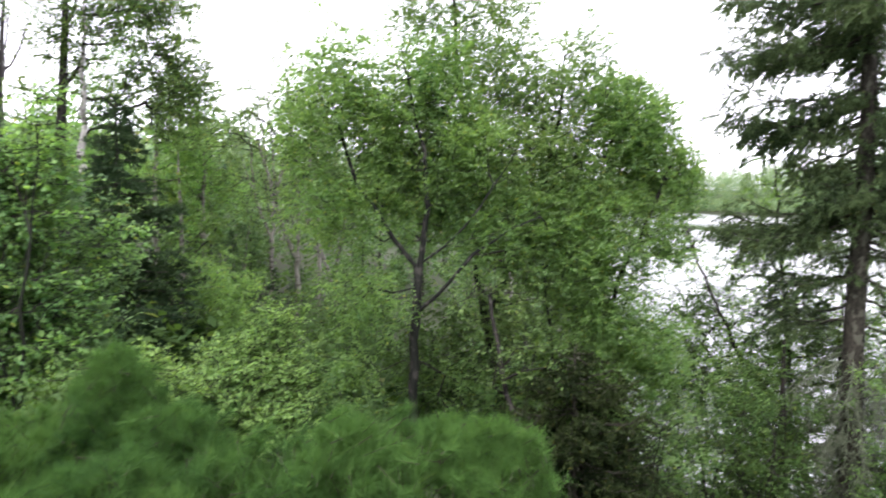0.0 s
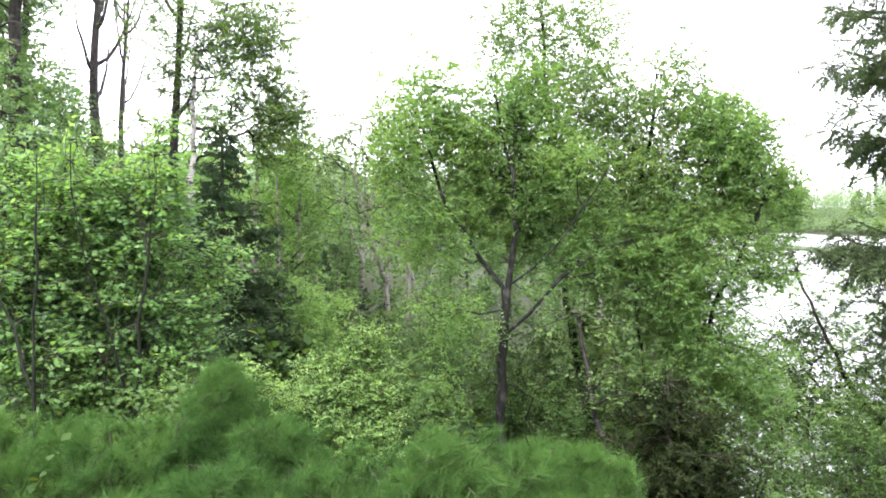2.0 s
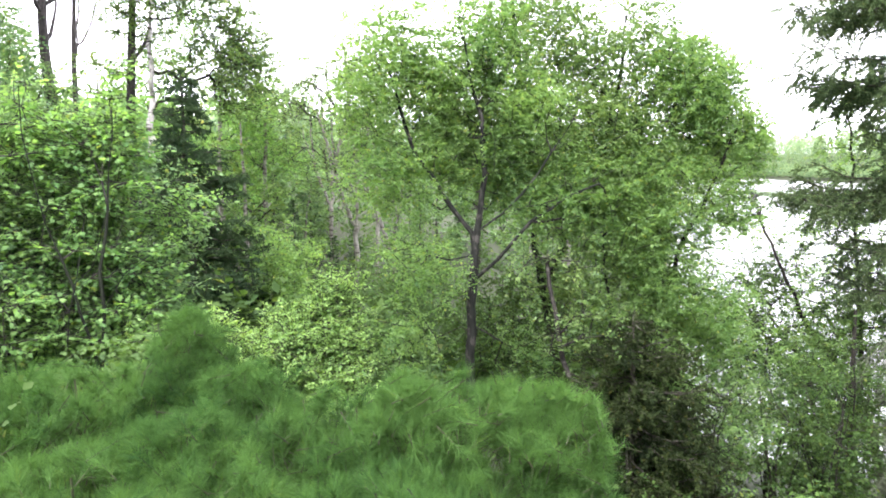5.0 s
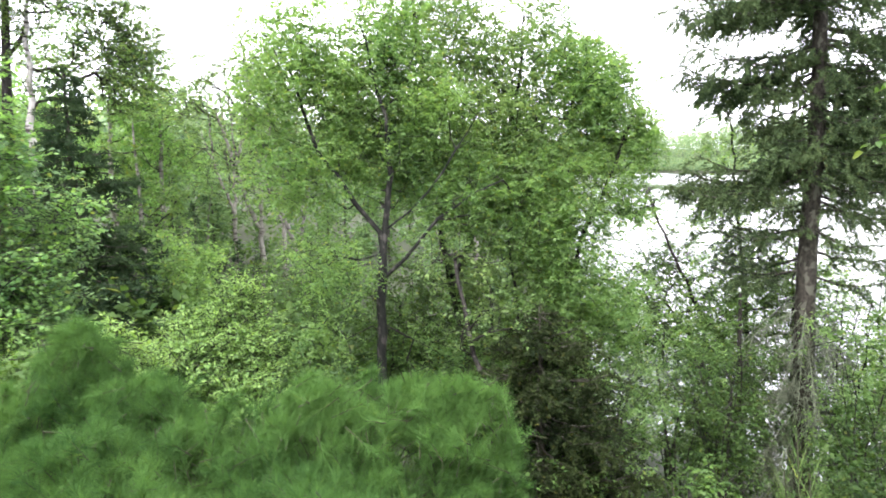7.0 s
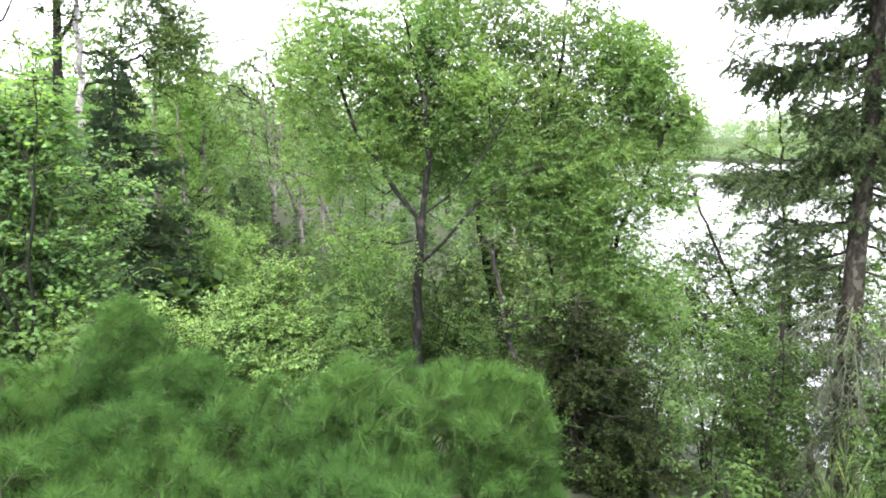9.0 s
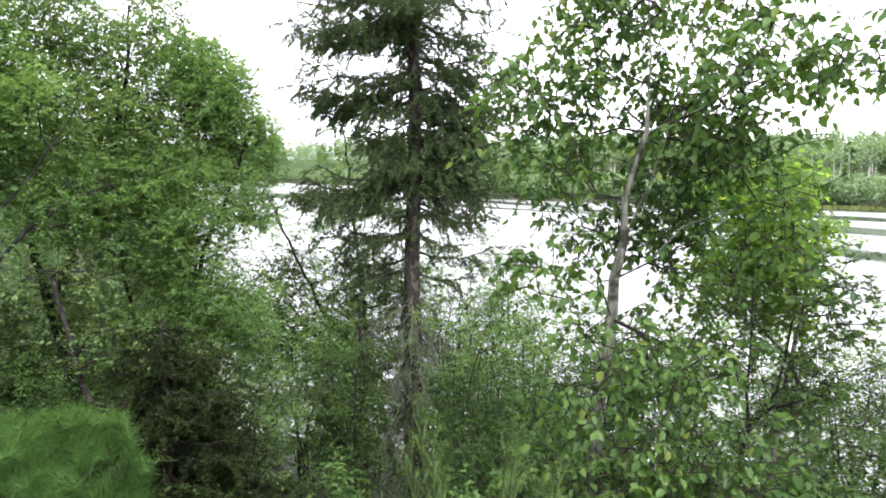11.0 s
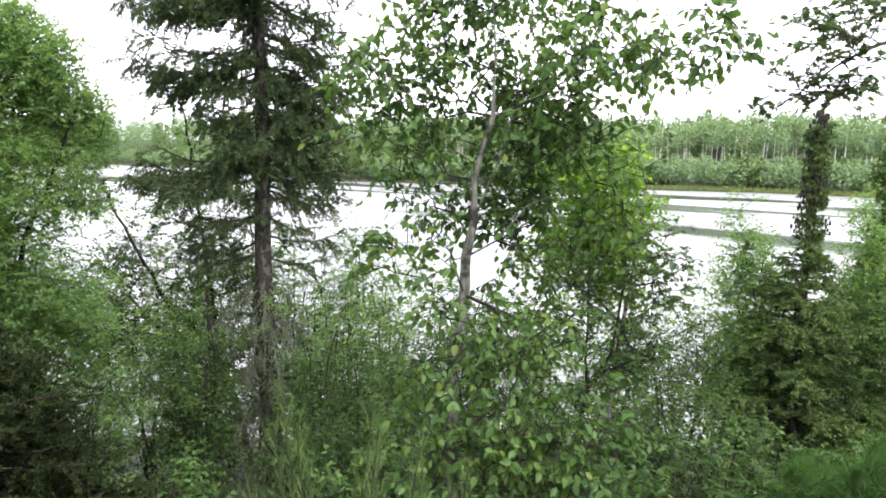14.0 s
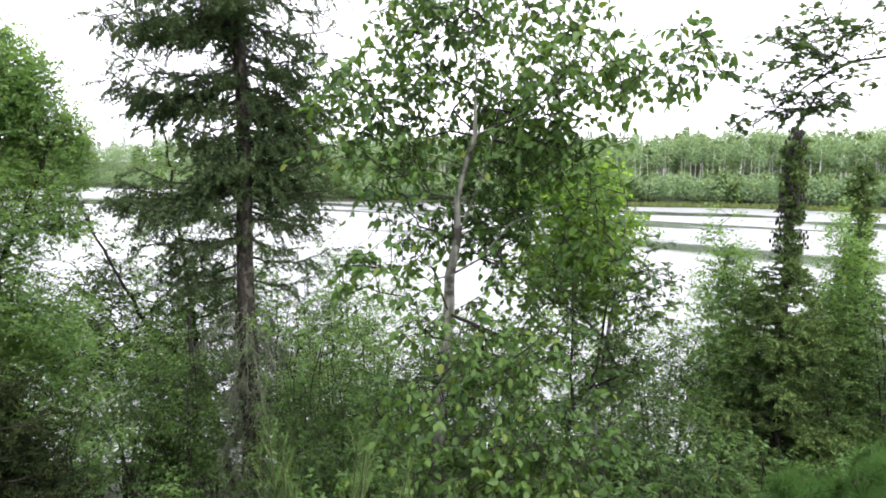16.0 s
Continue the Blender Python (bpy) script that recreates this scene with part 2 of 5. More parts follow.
def part(name, arrays, mat, parent, label="", smooth=False):
    """One mesh under a thing, its corners given in the world."""
    verts, tris = arrays
    ob = new(name, mesh_of(name, np.asarray(verts) - np.array(parent.location), tris, smooth))
    ob.data.materials.append(mat)
    ob.parent = parent
    return tagged(ob, label)


def tube(points, radii, sides=6):
    """A tapered tube along a line of points."""
    p, r = np.asarray(points, float), np.asarray(radii, float)
    way = unit(np.gradient(p, axis=0))
    side = unit(np.cross(way, np.where(np.abs(way[:, 2:]) > 0.9, (1.0, 0, 0), (0, 0, 1.0))))
    # keep the cross-section from turning over along the line
    for i in range(1, len(p)):
        s = side[i - 1] - way[i] * (side[i - 1] @ way[i])
        side[i] = s / max(np.linalg.norm(s), 1e-9)
    other = np.cross(way, side)
    a = np.linspace(0, 2 * np.pi, sides, endpoint=False)
    ring = np.cos(a)[None, :, None] * side[:, None] + np.sin(a)[None, :, None] * other[:, None]
    verts = (p[:, None] + ring * r[:, None, None]).reshape(-1, 3)
    i, j = np.meshgrid(np.arange(len(p) - 1), np.arange(sides), indexing="ij")
    a0, a1 = i * sides + j, i * sides + (j + 1) % sides
    b0, b1 = a0 + sides, a1 + sides
    tris = np.concatenate([np.stack([a0, a1, b1], -1).reshape(-1, 3), np.stack([a0, b1, b0], -1).reshape(-1, 3)])
    return verts, tris


def sticks(a, b, r0, r1):
    """Many straight three-sided twigs at once, from a to b."""
    n = len(a)
    way = unit(b - a)
    side = unit(np.cross(way, np.where(np.abs(way[:, 2:]) > 0.9, (1.0, 0, 0), (0, 0, 1.0))))
    other = np.cross(way, side)
    ring = [side, -0.5 * side + 0.87 * other, -0.5 * side - 0.87 * other]
    verts = np.stack([a + k * r0 for k in ring] + [b + k * r1 for k in ring], 1).reshape(-1, 3)
    base = 6 * np.arange(n)[:, None, None]
    tris = np.array([(0, 1, 4), (0, 4, 3), (1, 2, 5), (1, 5, 4), (2, 0, 3), (2, 3, 5)])[None] + base
    return verts, tris.reshape(-1, 3)


def leaves(at, way, normal, length, width, fold=0.18, fine=False):
    """Leaf blades, folded along the midrib. at: the stalk's end; way: towards the tip; fine: six corners in place of four."""
    way = unit(way)
    side = unit(np.cross(way, normal))
    up = np.cross(side, way)
    length, width = np.broadcast_to(length, len(at))[:, None], np.broadcast_to(width, len(at))[:, None]
    if not fine:
        mid = at + way * length * 0.42 + up * width * fold
        verts = np.stack([at, mid + side * width / 2, at + way * length, mid - side * width / 2], 1)
        pattern, k = np.array([(0, 1, 2), (0, 2, 3)]), 4
    else:
        low, high = at + way * length * 0.25 + up * width * fold, at + way * length * 0.6 + up * width * fold * 0.7
        tip = at + way * length - up * length * 0.12
        verts = np.stack([at, low + side * width * 0.42, high + side * width * 0.42, tip,
                          high - side * width * 0.42, low - side * width * 0.42, (at + tip) / 2], 1)
        pattern, k = np.array([(0, 1, 6), (1, 2, 6), (2, 3, 6), (3, 4, 6), (4, 5, 6), (5, 0, 6)]), 7
    tris = (pattern[None] + k * np.arange(len(at))[:, None, None]).reshape(-1, 3)
    return verts.reshape(-1, 3), tris


# outline of a maple leaf: across, along
LOBES = ((0, 0), (0.3, -0.04), (0.46, 0.16), (0.24, 0.3), (0.5, 0.66), (0.17, 0.56), (0, 1), (-0.17, 0.56), (-0.5, 0.66), (-0.24, 0.3), (-0.46, 0.16), (-0.3, -0.04))


def lobed_leaves(at, way, normal, length, width):
    """Maple leaves: five pointed lobes round a sunken middle, the tip bent down."""
    way = unit(way)
    side = unit(np.cross(way, normal))
    up = np.cross(side, way)
    length, width = np.broadcast_to(length, len(at))[:, None], np.broadcast_to(width, len(at))[:, None]
    rim = [at + side * width * a + way * length * b - up * length * 0.1 * (b * b + abs(a)) for a, b in LOBES]
    verts = np.stack(rim + [at + way * length * 0.36 + up * length * 0.03], 1)
    m = len(LOBES)
    pattern = np.array([(k, (k + 1) % m, m) for k in range(m)])
    return verts.reshape(-1, 3), (pattern[None] + (m + 1) * np.arange(len(at))[:, None, None]).reshape(-1, 3)


def sprigs(p, d, rng, twigs, long, count, size, droop=0.25, aspect=0.62, flat=0.6, fine=False, lobed=False):
    """Leafy twigs round the points p, which look the way d. Returns the leaves and the twigs."""
    n = len(p) * twigs
    p, d = np.repeat(p, twigs, 0), np.repeat(d, twigs, 0)
    way = unit(d * 0.7 + rng.normal(size=(n, 3)) * (0.75, 0.75, 0.75 * flat) + (0, 0, -droop * 0.5))
    span = long * rng.uniform(0.5, 1.15, n)[:, None]
    ends = p + way * span
    s = (np.arange(count) + rng.uniform(0.2, 0.9, (n, count))) / count
    at = p[:, None] + (ends - p)[:, None] * s[..., None]
    at[..., 2] -= droop * 0.25 * (s**2) * span
    turn = np.where(np.arange(count) % 2, 1.0, -1.0)[None, :, None]
    level = unit(np.cross(way, (0, 0, 1.0)))[:, None]
    tip = way[:, None] * 0.55 + level * turn * 0.8 + rng.normal(size=(n, count, 3)) * 0.35 + (0, 0, -droop)
    up = np.array((0, 0, 1.0)) + rng.normal(size=(n, count, 3)) * flat
    big = size * rng.uniform(0.6, 1.25, n * count)
    at, tip, up = (v.reshape(-1, 3) for v in (at, tip, up))
    blades = lobed_leaves(at, tip, up, big, big * aspect) if lobed else leaves(at, tip, up, big, big * aspect, fine=fine)
    return blades, sticks(p, ends, 0.0035, 0.0015)


def inside(blobs, count, rng):
    """Points in the lumps of a crown: rows of x, y, z, radius, height radius, weight."""
    b = np.array(blobs, float)
    share = b[:, 5] * b[:, 3] ** 1.3 * b[:, 4] ** 0.7
    which = rng.choice(len(b), count, p=share / share.sum())
    v = unit(rng.normal(size=(count, 3))) * (rng.uniform(0, 1, count) ** 0.42)[:, None]
    return b[which, :3] + v * b[which][:, [3, 3, 4]]


def grow(limbs, tips, rng, reach=0.22, low=0.6):
    """A branching skeleton: every tip is joined to the nearest wood that is already there. Returns nodes, parents and shoots."""
    nodes, parent, shoots = [], [], []
    for limb in limbs:
        limb = np.asarray(limb, float)
        start = -1 if not nodes else int(np.argmin(np.linalg.norm(np.array(nodes) - limb[0], axis=1)))
        line, last = [start] if start >= 0 else [], start
        steps = [np.linspace(0, 1, max(2, int(np.linalg.norm(b - a) / reach) + 1))[:, None] * (b - a) + a for a, b in zip(limb, limb[1:])]
        path = np.concatenate([s[(1 if k or start >= 0 else 0):] for k, s in enumerate(steps)])
        if len(path) > 4:
            path[1:-1] = (path[:-2] + 2 * path[1:-1] + path[2:]) / 4
        path = path + rng.normal(size=path.shape) * 0.018
        for q in path:
            nodes.append(q), parent.append(last)
            last = len(nodes) - 1
            line.append(last)
        shoots.append(line)
    spine = np.array(nodes)
    order = np.argsort([np.linalg.norm(spine - t, axis=1).min() for t in tips])
    store = np.zeros((len(nodes) + len(tips) * 40, 3))
    store[: len(nodes)] = nodes
    size = len(nodes)
    first = min(6, size // 4)
    ways = np.zeros((len(tips), 3))
    for t in order:
        tip = tips[t]
        gap = store[first:size] - tip
        far = np.linalg.norm(gap, axis=1) + low * np.maximum(0, gap[:, 2] + 0.25 * np.linalg.norm(gap[:, :2], axis=1))
        k = first + int(np.argmin(far))
        a = store[k]
        full = np.linalg.norm(tip - a)
        m = min(39, max(1, int(full / reach)))
        s = (np.arange(1, m + 1) / m)[:, None]
        back = a - store[parent[k]] if parent[k] >= 0 else np.array((0, 0, 0.1))
        bend = a + unit(back + np.array((0, 0, 0.05))) * full * 0.45
        path = (1 - s) ** 2 * a + 2 * s * (1 - s) * bend + s**2 * tip + rng.normal(size=(m, 3)) * 0.02 * (s < 1)
        line, last = [k], k
        for q in path:
            store[size] = q
            parent.append(last)
            last = size
            line.append(last)
            size += 1
        shoots.append(line)
        ways[t] = unit(tip - (store[line[-2]] if len(line) > 1 else a))
    return store[:size], np.array(parent), shoots, ways


def wood(nodes, parent, shoots, radius, limbs, thin=0.004, power=0.5):
    """Tubes along the shoots, thick in proportion to what they bear."""
    load = np.ones(len(nodes))
    for k in range(len(nodes) - 1, 0, -1):
        if parent[k] >= 0:
            load[parent[k]] += load[k] * 1.0
    thick, slim = (np.maximum(thin, radius * (load / load[0]) ** q) for q in (power, 0.55))
    out = []
    for number, line in enumerate(shoots):
        rr = (thick if number < limbs else slim)[line].copy()
        if len(line) > 1:
            rr[0] = min(rr[0], rr[1] * 1.15)
        if len(line) > 1:
            out.append(tube(nodes[line], rr, 8 if rr.max() > 0.04 else 5 if rr.max() > 0.012 else 3))
    return out


def pick_leaves(tree, blades, leaf, where):
    """Makes the 300 leaves nearest to a place in the plan parts of their own, all on one mesh, and returns the others."""
    verts = blades[0].reshape(-1, 7, 3)
    near = np.argsort(np.linalg.norm(verts[:, 6] - np.array(where), axis=1))
    one = None
    for k in near[:300]:
        v = verts[k]
        way, side = v[3] - v[0], v[1] - v[5]
        length, width = np.linalg.norm(way), np.linalg.norm(side)
        ahead = way / length
        side = side - ahead * (side @ ahead)
        side = side / np.linalg.norm(side)
        m = Matrix(np.stack([side * width, ahead * length, np.cross(side, ahead) * width], 1).tolist()).to_4x4()
        m.translation = Vector((v[0] - np.array(tree.location)).tolist())
        if one is None:
            shape = [(0, 0, 0), (0.5, 0.26, 0.18), (0.47, 0.55, 0.13), (0, 1, 0), (-0.47, 0.55, 0.13), (-0.5, 0.26, 0.18), (0, 0.5, 0)]
            one = mesh_of("leaf", shape, [(0, 1, 6), (1, 2, 6), (2, 3, 6), (3, 4, 6), (4, 5, 6), (5, 0, 6)])
            one.materials.append(leaf)
        ob = new("leaf", one)
        ob.parent, ob.matrix_basis = tree, m
    rest = verts[near[300:]].reshape(-1, 3)
    pattern = np.array([(0, 1, 6), (1, 2, 6), (2, 3, 6), (3, 4, 6), (4, 5, 6), (5, 0, 6)])
    return rest, (pattern[None] + 7 * np.arange(len(rest) // 7)[:, None, None]).reshape(-1, 3)


def clumps(blobs, number, seed, shrink=0.64, near=0.2, far=0.62, share=1.0):
    """Break each lump of a crown into smaller uneven clumps with gaps between them."""
    rng = np.random.default_rng(seed)
    out = []
    for x, y, z, wide, high, weight in blobs:
        for k in range(number):
            v = unit(rng.normal(size=3)) * rng.uniform(near, far)
            r = shrink * rng.uniform(0.7, 1.25)
            out.append((x + v[0] * wide, y + v[1] * wide, z + v[2] * high, wide * r, high * r, weight * share))
    return out


def layers(blobs, seed, steps=(-0.75, -0.1, 0.6)):
    """Part each lump into flat sprays, one over the other."""
    rng = np.random.default_rng(seed)
    return [(x + rng.uniform(-0.3, 0.3) * wide, y + rng.uniform(-0.3, 0.3) * wide, z + q * high, wide * 0.75, high * 0.13, weight)
            for x, y, z, wide, high, weight in blobs for q in steps]


def broadleaf(name, label, limbs, blobs, leaf, skin, radius, count, twigs=4, long=0.3, per=7, size=0.06, seed=1,
              droop=0.25, aspect=0.62, flat=0.6, fine=False, category="tree", group="", power=0.5, trunks=1, stalked=True, singles=None, reach=0.22, lobed=False):
    """A tree or shrub: trunk, limbs and a crown of leaves that fills the lumps."""
    rng = np.random.default_rng(seed)
    tips = inside(blobs, count, rng)
    nodes, parent, shoots, ways = grow(limbs, tips, rng, reach)
    tree = thing(name, limbs[0][0], label, category, group)
    tubes = wood(nodes, parent, shoots, radius, len(limbs), power=power)
    for k, t in enumerate(tubes[: len(limbs)]):
        part(("trunk" if category == "tree" else "stem") if k < trunks else "limb" if category == "tree" else "stem", t, skin, tree, smooth=True)
    blades, stalks = sprigs(tips, ways, rng, twigs, long, per, size, droop, aspect, flat, fine, lobed)
    tagged(part("brushwood", joined(tubes[len(limbs):] + ([stalks] if stalked else [])), BARK_DARK, tree), kind="stuff")
    if singles:
        blades = pick_leaves(tree, blades, leaf, singles)
    part("crown", blades, leaf, tree)
    return tree


def needled(a, b, rng, per_metre, length, width, lean=0.55):
    """Needles along many straight twigs from a to b."""
    span = np.linalg.norm(b - a, axis=1)
    number = np.maximum(1, (span * per_metre).astype(int))
    k = np.repeat(np.arange(len(a)), number)
    s = rng.uniform(0, 1, len(k))[:, None]
    way = unit(b - a)[k]
    at = a[k] + (b - a)[k] * s
    out = unit(way * lean + unit(rng.normal(size=(len(k), 3))) * 0.8 + (0, 0, 0.12))
    side = unit(np.cross(out, rng.normal(size=(len(k), 3)))) * width / 2
    tip = at + out * (length * rng.uniform(0.7, 1.2, len(k)))[:, None]
    verts = np.stack([at - side, at + side, tip], 1).reshape(-1, 3)
    return verts, np.arange(len(verts)).reshape(-1, 3)


def conifer(name, label, base, height, spread, needle, skin, radius, seed=1, whorl=0.32, around=5, clear=0.0, droop=0.25,
            lift=0.35, twig=0.35, every=0.09, per_metre=130, length=0.03, width=0.007, profile=None, extra=(), lean=(0, 0), hang=0.12,
            group="", apart=True, ragged=0.55):
    """A spruce or fir: a straight trunk, whorls of drooping branches, side twigs and needles. extra: rows of height, bearing, length."""
    rng = np.random.default_rng(seed)
    base = np.array(base, float)
    tree = thing(name, base, label, "tree", group)
    h = np.linspace(0, height, max(8, int(height / 0.4)))
    spine = base + np.stack([h * lean[0] + 0.015 * np.sin(h * 1.3), h * lean[1] + 0.015 * np.cos(h * 1.7), h], -1)
    part("trunk", tube(spine, radius * (1 - h / height) ** 0.8 + 0.006, 10), skin, tree, smooth=True)
    rows = []
    z = clear
    while z < height - 0.08:
        f = z / height
        wide = spread * ((1 - f) ** 0.75 if profile is None else profile(f))
        for k in range(around):
            rows.append((z + rng.normal() * whorl * 0.25, rng.uniform(0, 360), wide * rng.uniform(ragged, 1.15)))
        z += whorl * (1 - 0.45 * f)
    rows += list(extra)
    every_arm, every_a, every_b = [], [], []
    for z, bearing, reach in rows:
        reach = max(reach, 0.06)
        z = min(max(z, 0.02), height - 0.03)
        ray = np.array((math.sin(radians(bearing)), math.cos(radians(bearing)), 0))
        s = np.linspace(0, 1, max(4, int(reach / 0.14) + 2))
        root = base + np.array((z * lean[0], z * lean[1], z))
        fall = droop * rng.uniform(0.6, 1.4)
        line = root + ray * (s * reach)[:, None] + np.stack([0 * s, 0 * s, reach * (-fall * s + lift * s**2.5)], -1)
        line[1:-1] += rng.normal(size=(len(s) - 2, 3)) * 0.015
        arm, a, b = tube(line, 0.012 * min(1.6, 0.4 + reach) * (1 - 0.8 * s) + 0.002, 4), [line[:-1]], [line[1:]]
        # side twigs, longest halfway out
        m = max(2, int(reach / every))
        t = np.sort(rng.uniform(0.12, 0.98, m))
        at = np.stack([np.interp(t, s, line[:, i]) for i in range(3)], -1)
        cross = np.array((ray[1], -ray[0], 0)) * np.where(np.arange(m) % 2, 1, -1)[:, None]
        ln = twig * min(1.0, 0.25 + reach * 0.7) * (1.1 - 0.8 * np.abs(t - 0.45)) * rng.uniform(0.5, 1.2, m)
        go = unit(ray * 0.75 + cross * rng.uniform(0.5, 1.0, (m, 1)) + rng.normal(size=(m, 3)) * (0.18 + hang * 0.6) + (0, 0, -hang))
        end = at + go * ln[:, None]
        a.append(at), b.append(end)
        # twiglets, two to a twig
        c = at + go * (ln * rng.uniform(0.3, 0.6, m))[:, None]
        g2 = unit(go + cross * rng.uniform(-0.9, 0.9, (m, 1)) + (0, 0, -hang * 1.4))
        a.append(c), b.append(c + g2 * (ln * 0.55)[:, None])
        c = at + go * (ln * rng.uniform(0.5, 0.9, m))[:, None]
        g3 = unit(go - cross * rng.uniform(-0.9, 0.9, (m, 1)) + (0, 0, -hang * 1.4))
        a.append(c), b.append(c + g3 * (ln * 0.45)[:, None])
        a, b = np.concatenate(a), np.concatenate(b)
        every_arm.append(arm), every_a.append(a), every_b.append(b)
        if apart:
            branch = part("branch", joined([arm, sticks(at, end, 0.003, 0.0015)]), skin, tree)
            spray = new("spray", mesh_of("spray", *moved(needled(a, b, rng, per_metre, length, width), base)))
            spray.data.materials.append(needle)
            spray.parent = branch
            tagged(spray, kind="stuff")
    if not apart:
        a, b = np.concatenate(every_a), np.concatenate(every_b)
        tagged(part("brushwood", joined(every_arm), skin, tree), kind="stuff")
        part("foliage", needled(a, b, rng, per_metre, length, width), needle, tree)
    return tree


def moved(arrays, base):
    return arrays[0] - np.array(base), arrays[1]


SHORE_AT, SHORE = (-180, 10, 22, 30, 38, 45, 68, 82, 110, 180), (320, 320, 290, 205, 145, 135, 133, 126, 118, 118)


def ground_height(x, y):
    """The bank falls to the lake ahead and to the right; land again on the far shore."""
    x, y = np.asarray(x, float), np.asarray(y, float)
    near = 14.5 - (0.743 * x + 0.669 * y)
    west = -(0.974 * x - 0.225 * y - 1.17)
    r, az = np.hypot(x, y), np.degrees(np.arctan2(x, y))
    shore = np.interp(az, SHORE_AT, SHORE)
    s = np.maximum(np.maximum(near, west), r - shore)
    land = 5.0 * np.clip(s / 15.0, 0, 1) ** 1.15 + 0.06 * np.clip(s - 15, 0, 60) + 0.012 * np.clip(s - 75, 0, 600)
    far = np.clip((r - 100) / 20, 0, 1)
    land = land * (1 - far) + far * (0.25 * np.clip(s, 0, 3) + 0.2 * np.clip(s - 12, 0, 48) + 0.01 * np.clip(s - 130, 0, 800))
    bumps = 0.12 * np.sin(x * 0.9 + 0.4 * y) * np.cos(0.7 * y - 0.3 * x) * np.clip(s / 3, 0, 1)
    return np.where(s > 0, land + bumps - 0.05, np.maximum(-1.6, s * 0.25) - 0.05)


def on_ground(x, y, sink=0.05):
    return (x, y, float(ground_height(x, y)) - sink)


def spot(bearing, far):
    return far * math.sin(radians(bearing)), far * math.cos(radians(bearing))


# ---- the setting ----
def make_ground():
    rings = np.concatenate([[0.0004], np.arange(0.75, 45, 0.75), np.geomspace(46, 110, 22), np.arange(114, 400, 5.0), np.geomspace(410, 3500, 14)])
    az = np.radians(np.arange(0, 360, 2.0))
    r, a = np.meshgrid(rings, az, indexing="ij")
    x, y = r * np.sin(a), r * np.cos(a)
    verts = np.stack([x, y, ground_height(x, y)], -1).reshape(-1, 3)
    i, j = np.meshgrid(np.arange(len(rings) - 1), np.arange(len(az)), indexing="ij")
    a0, a1 = i * len(az) + j, i * len(az) + (j + 1) % len(az)
    b0, b1 = a0 + len(az), a1 + len(az)
    tris = np.concatenate([np.stack([a0, b1, a1], -1).reshape(-1, 3), np.stack([a0, b0, b1], -1).reshape(-1, 3)])
    ob = new("ground", mesh_of("ground", verts, tris, smooth=True))
    ob.data.materials.append(SOIL)
    tagged(ob, "mossy brown forest soil sloping down to a lake", "ground", kind="structure")


def make_water():
    n = 24
    x, y = np.meshgrid(np.linspace(-20, 440, n), np.linspace(-160, 440, n), indexing="ij")
    verts = np.stack([x, y, 0 * x], -1).reshape(-1, 3)
    i, j = np.meshgrid(np.arange(n - 1), np.arange(n - 1), indexing="ij")
    k = i * n + j
    tris = np.concatenate([np.stack([k, k + n, k + n + 1], -1).reshape(-1, 3), np.stack([k, k + n + 1, k + 1], -1).reshape(-1, 3)])
    ob = new("water", mesh_of("water", verts, tris, smooth=True))
    ob.data.materials.append(WATER)
    tagged(ob, "calm pale grey lake water mirroring the overcast sky", "lake", kind="structure")


make_ground()
make_water()


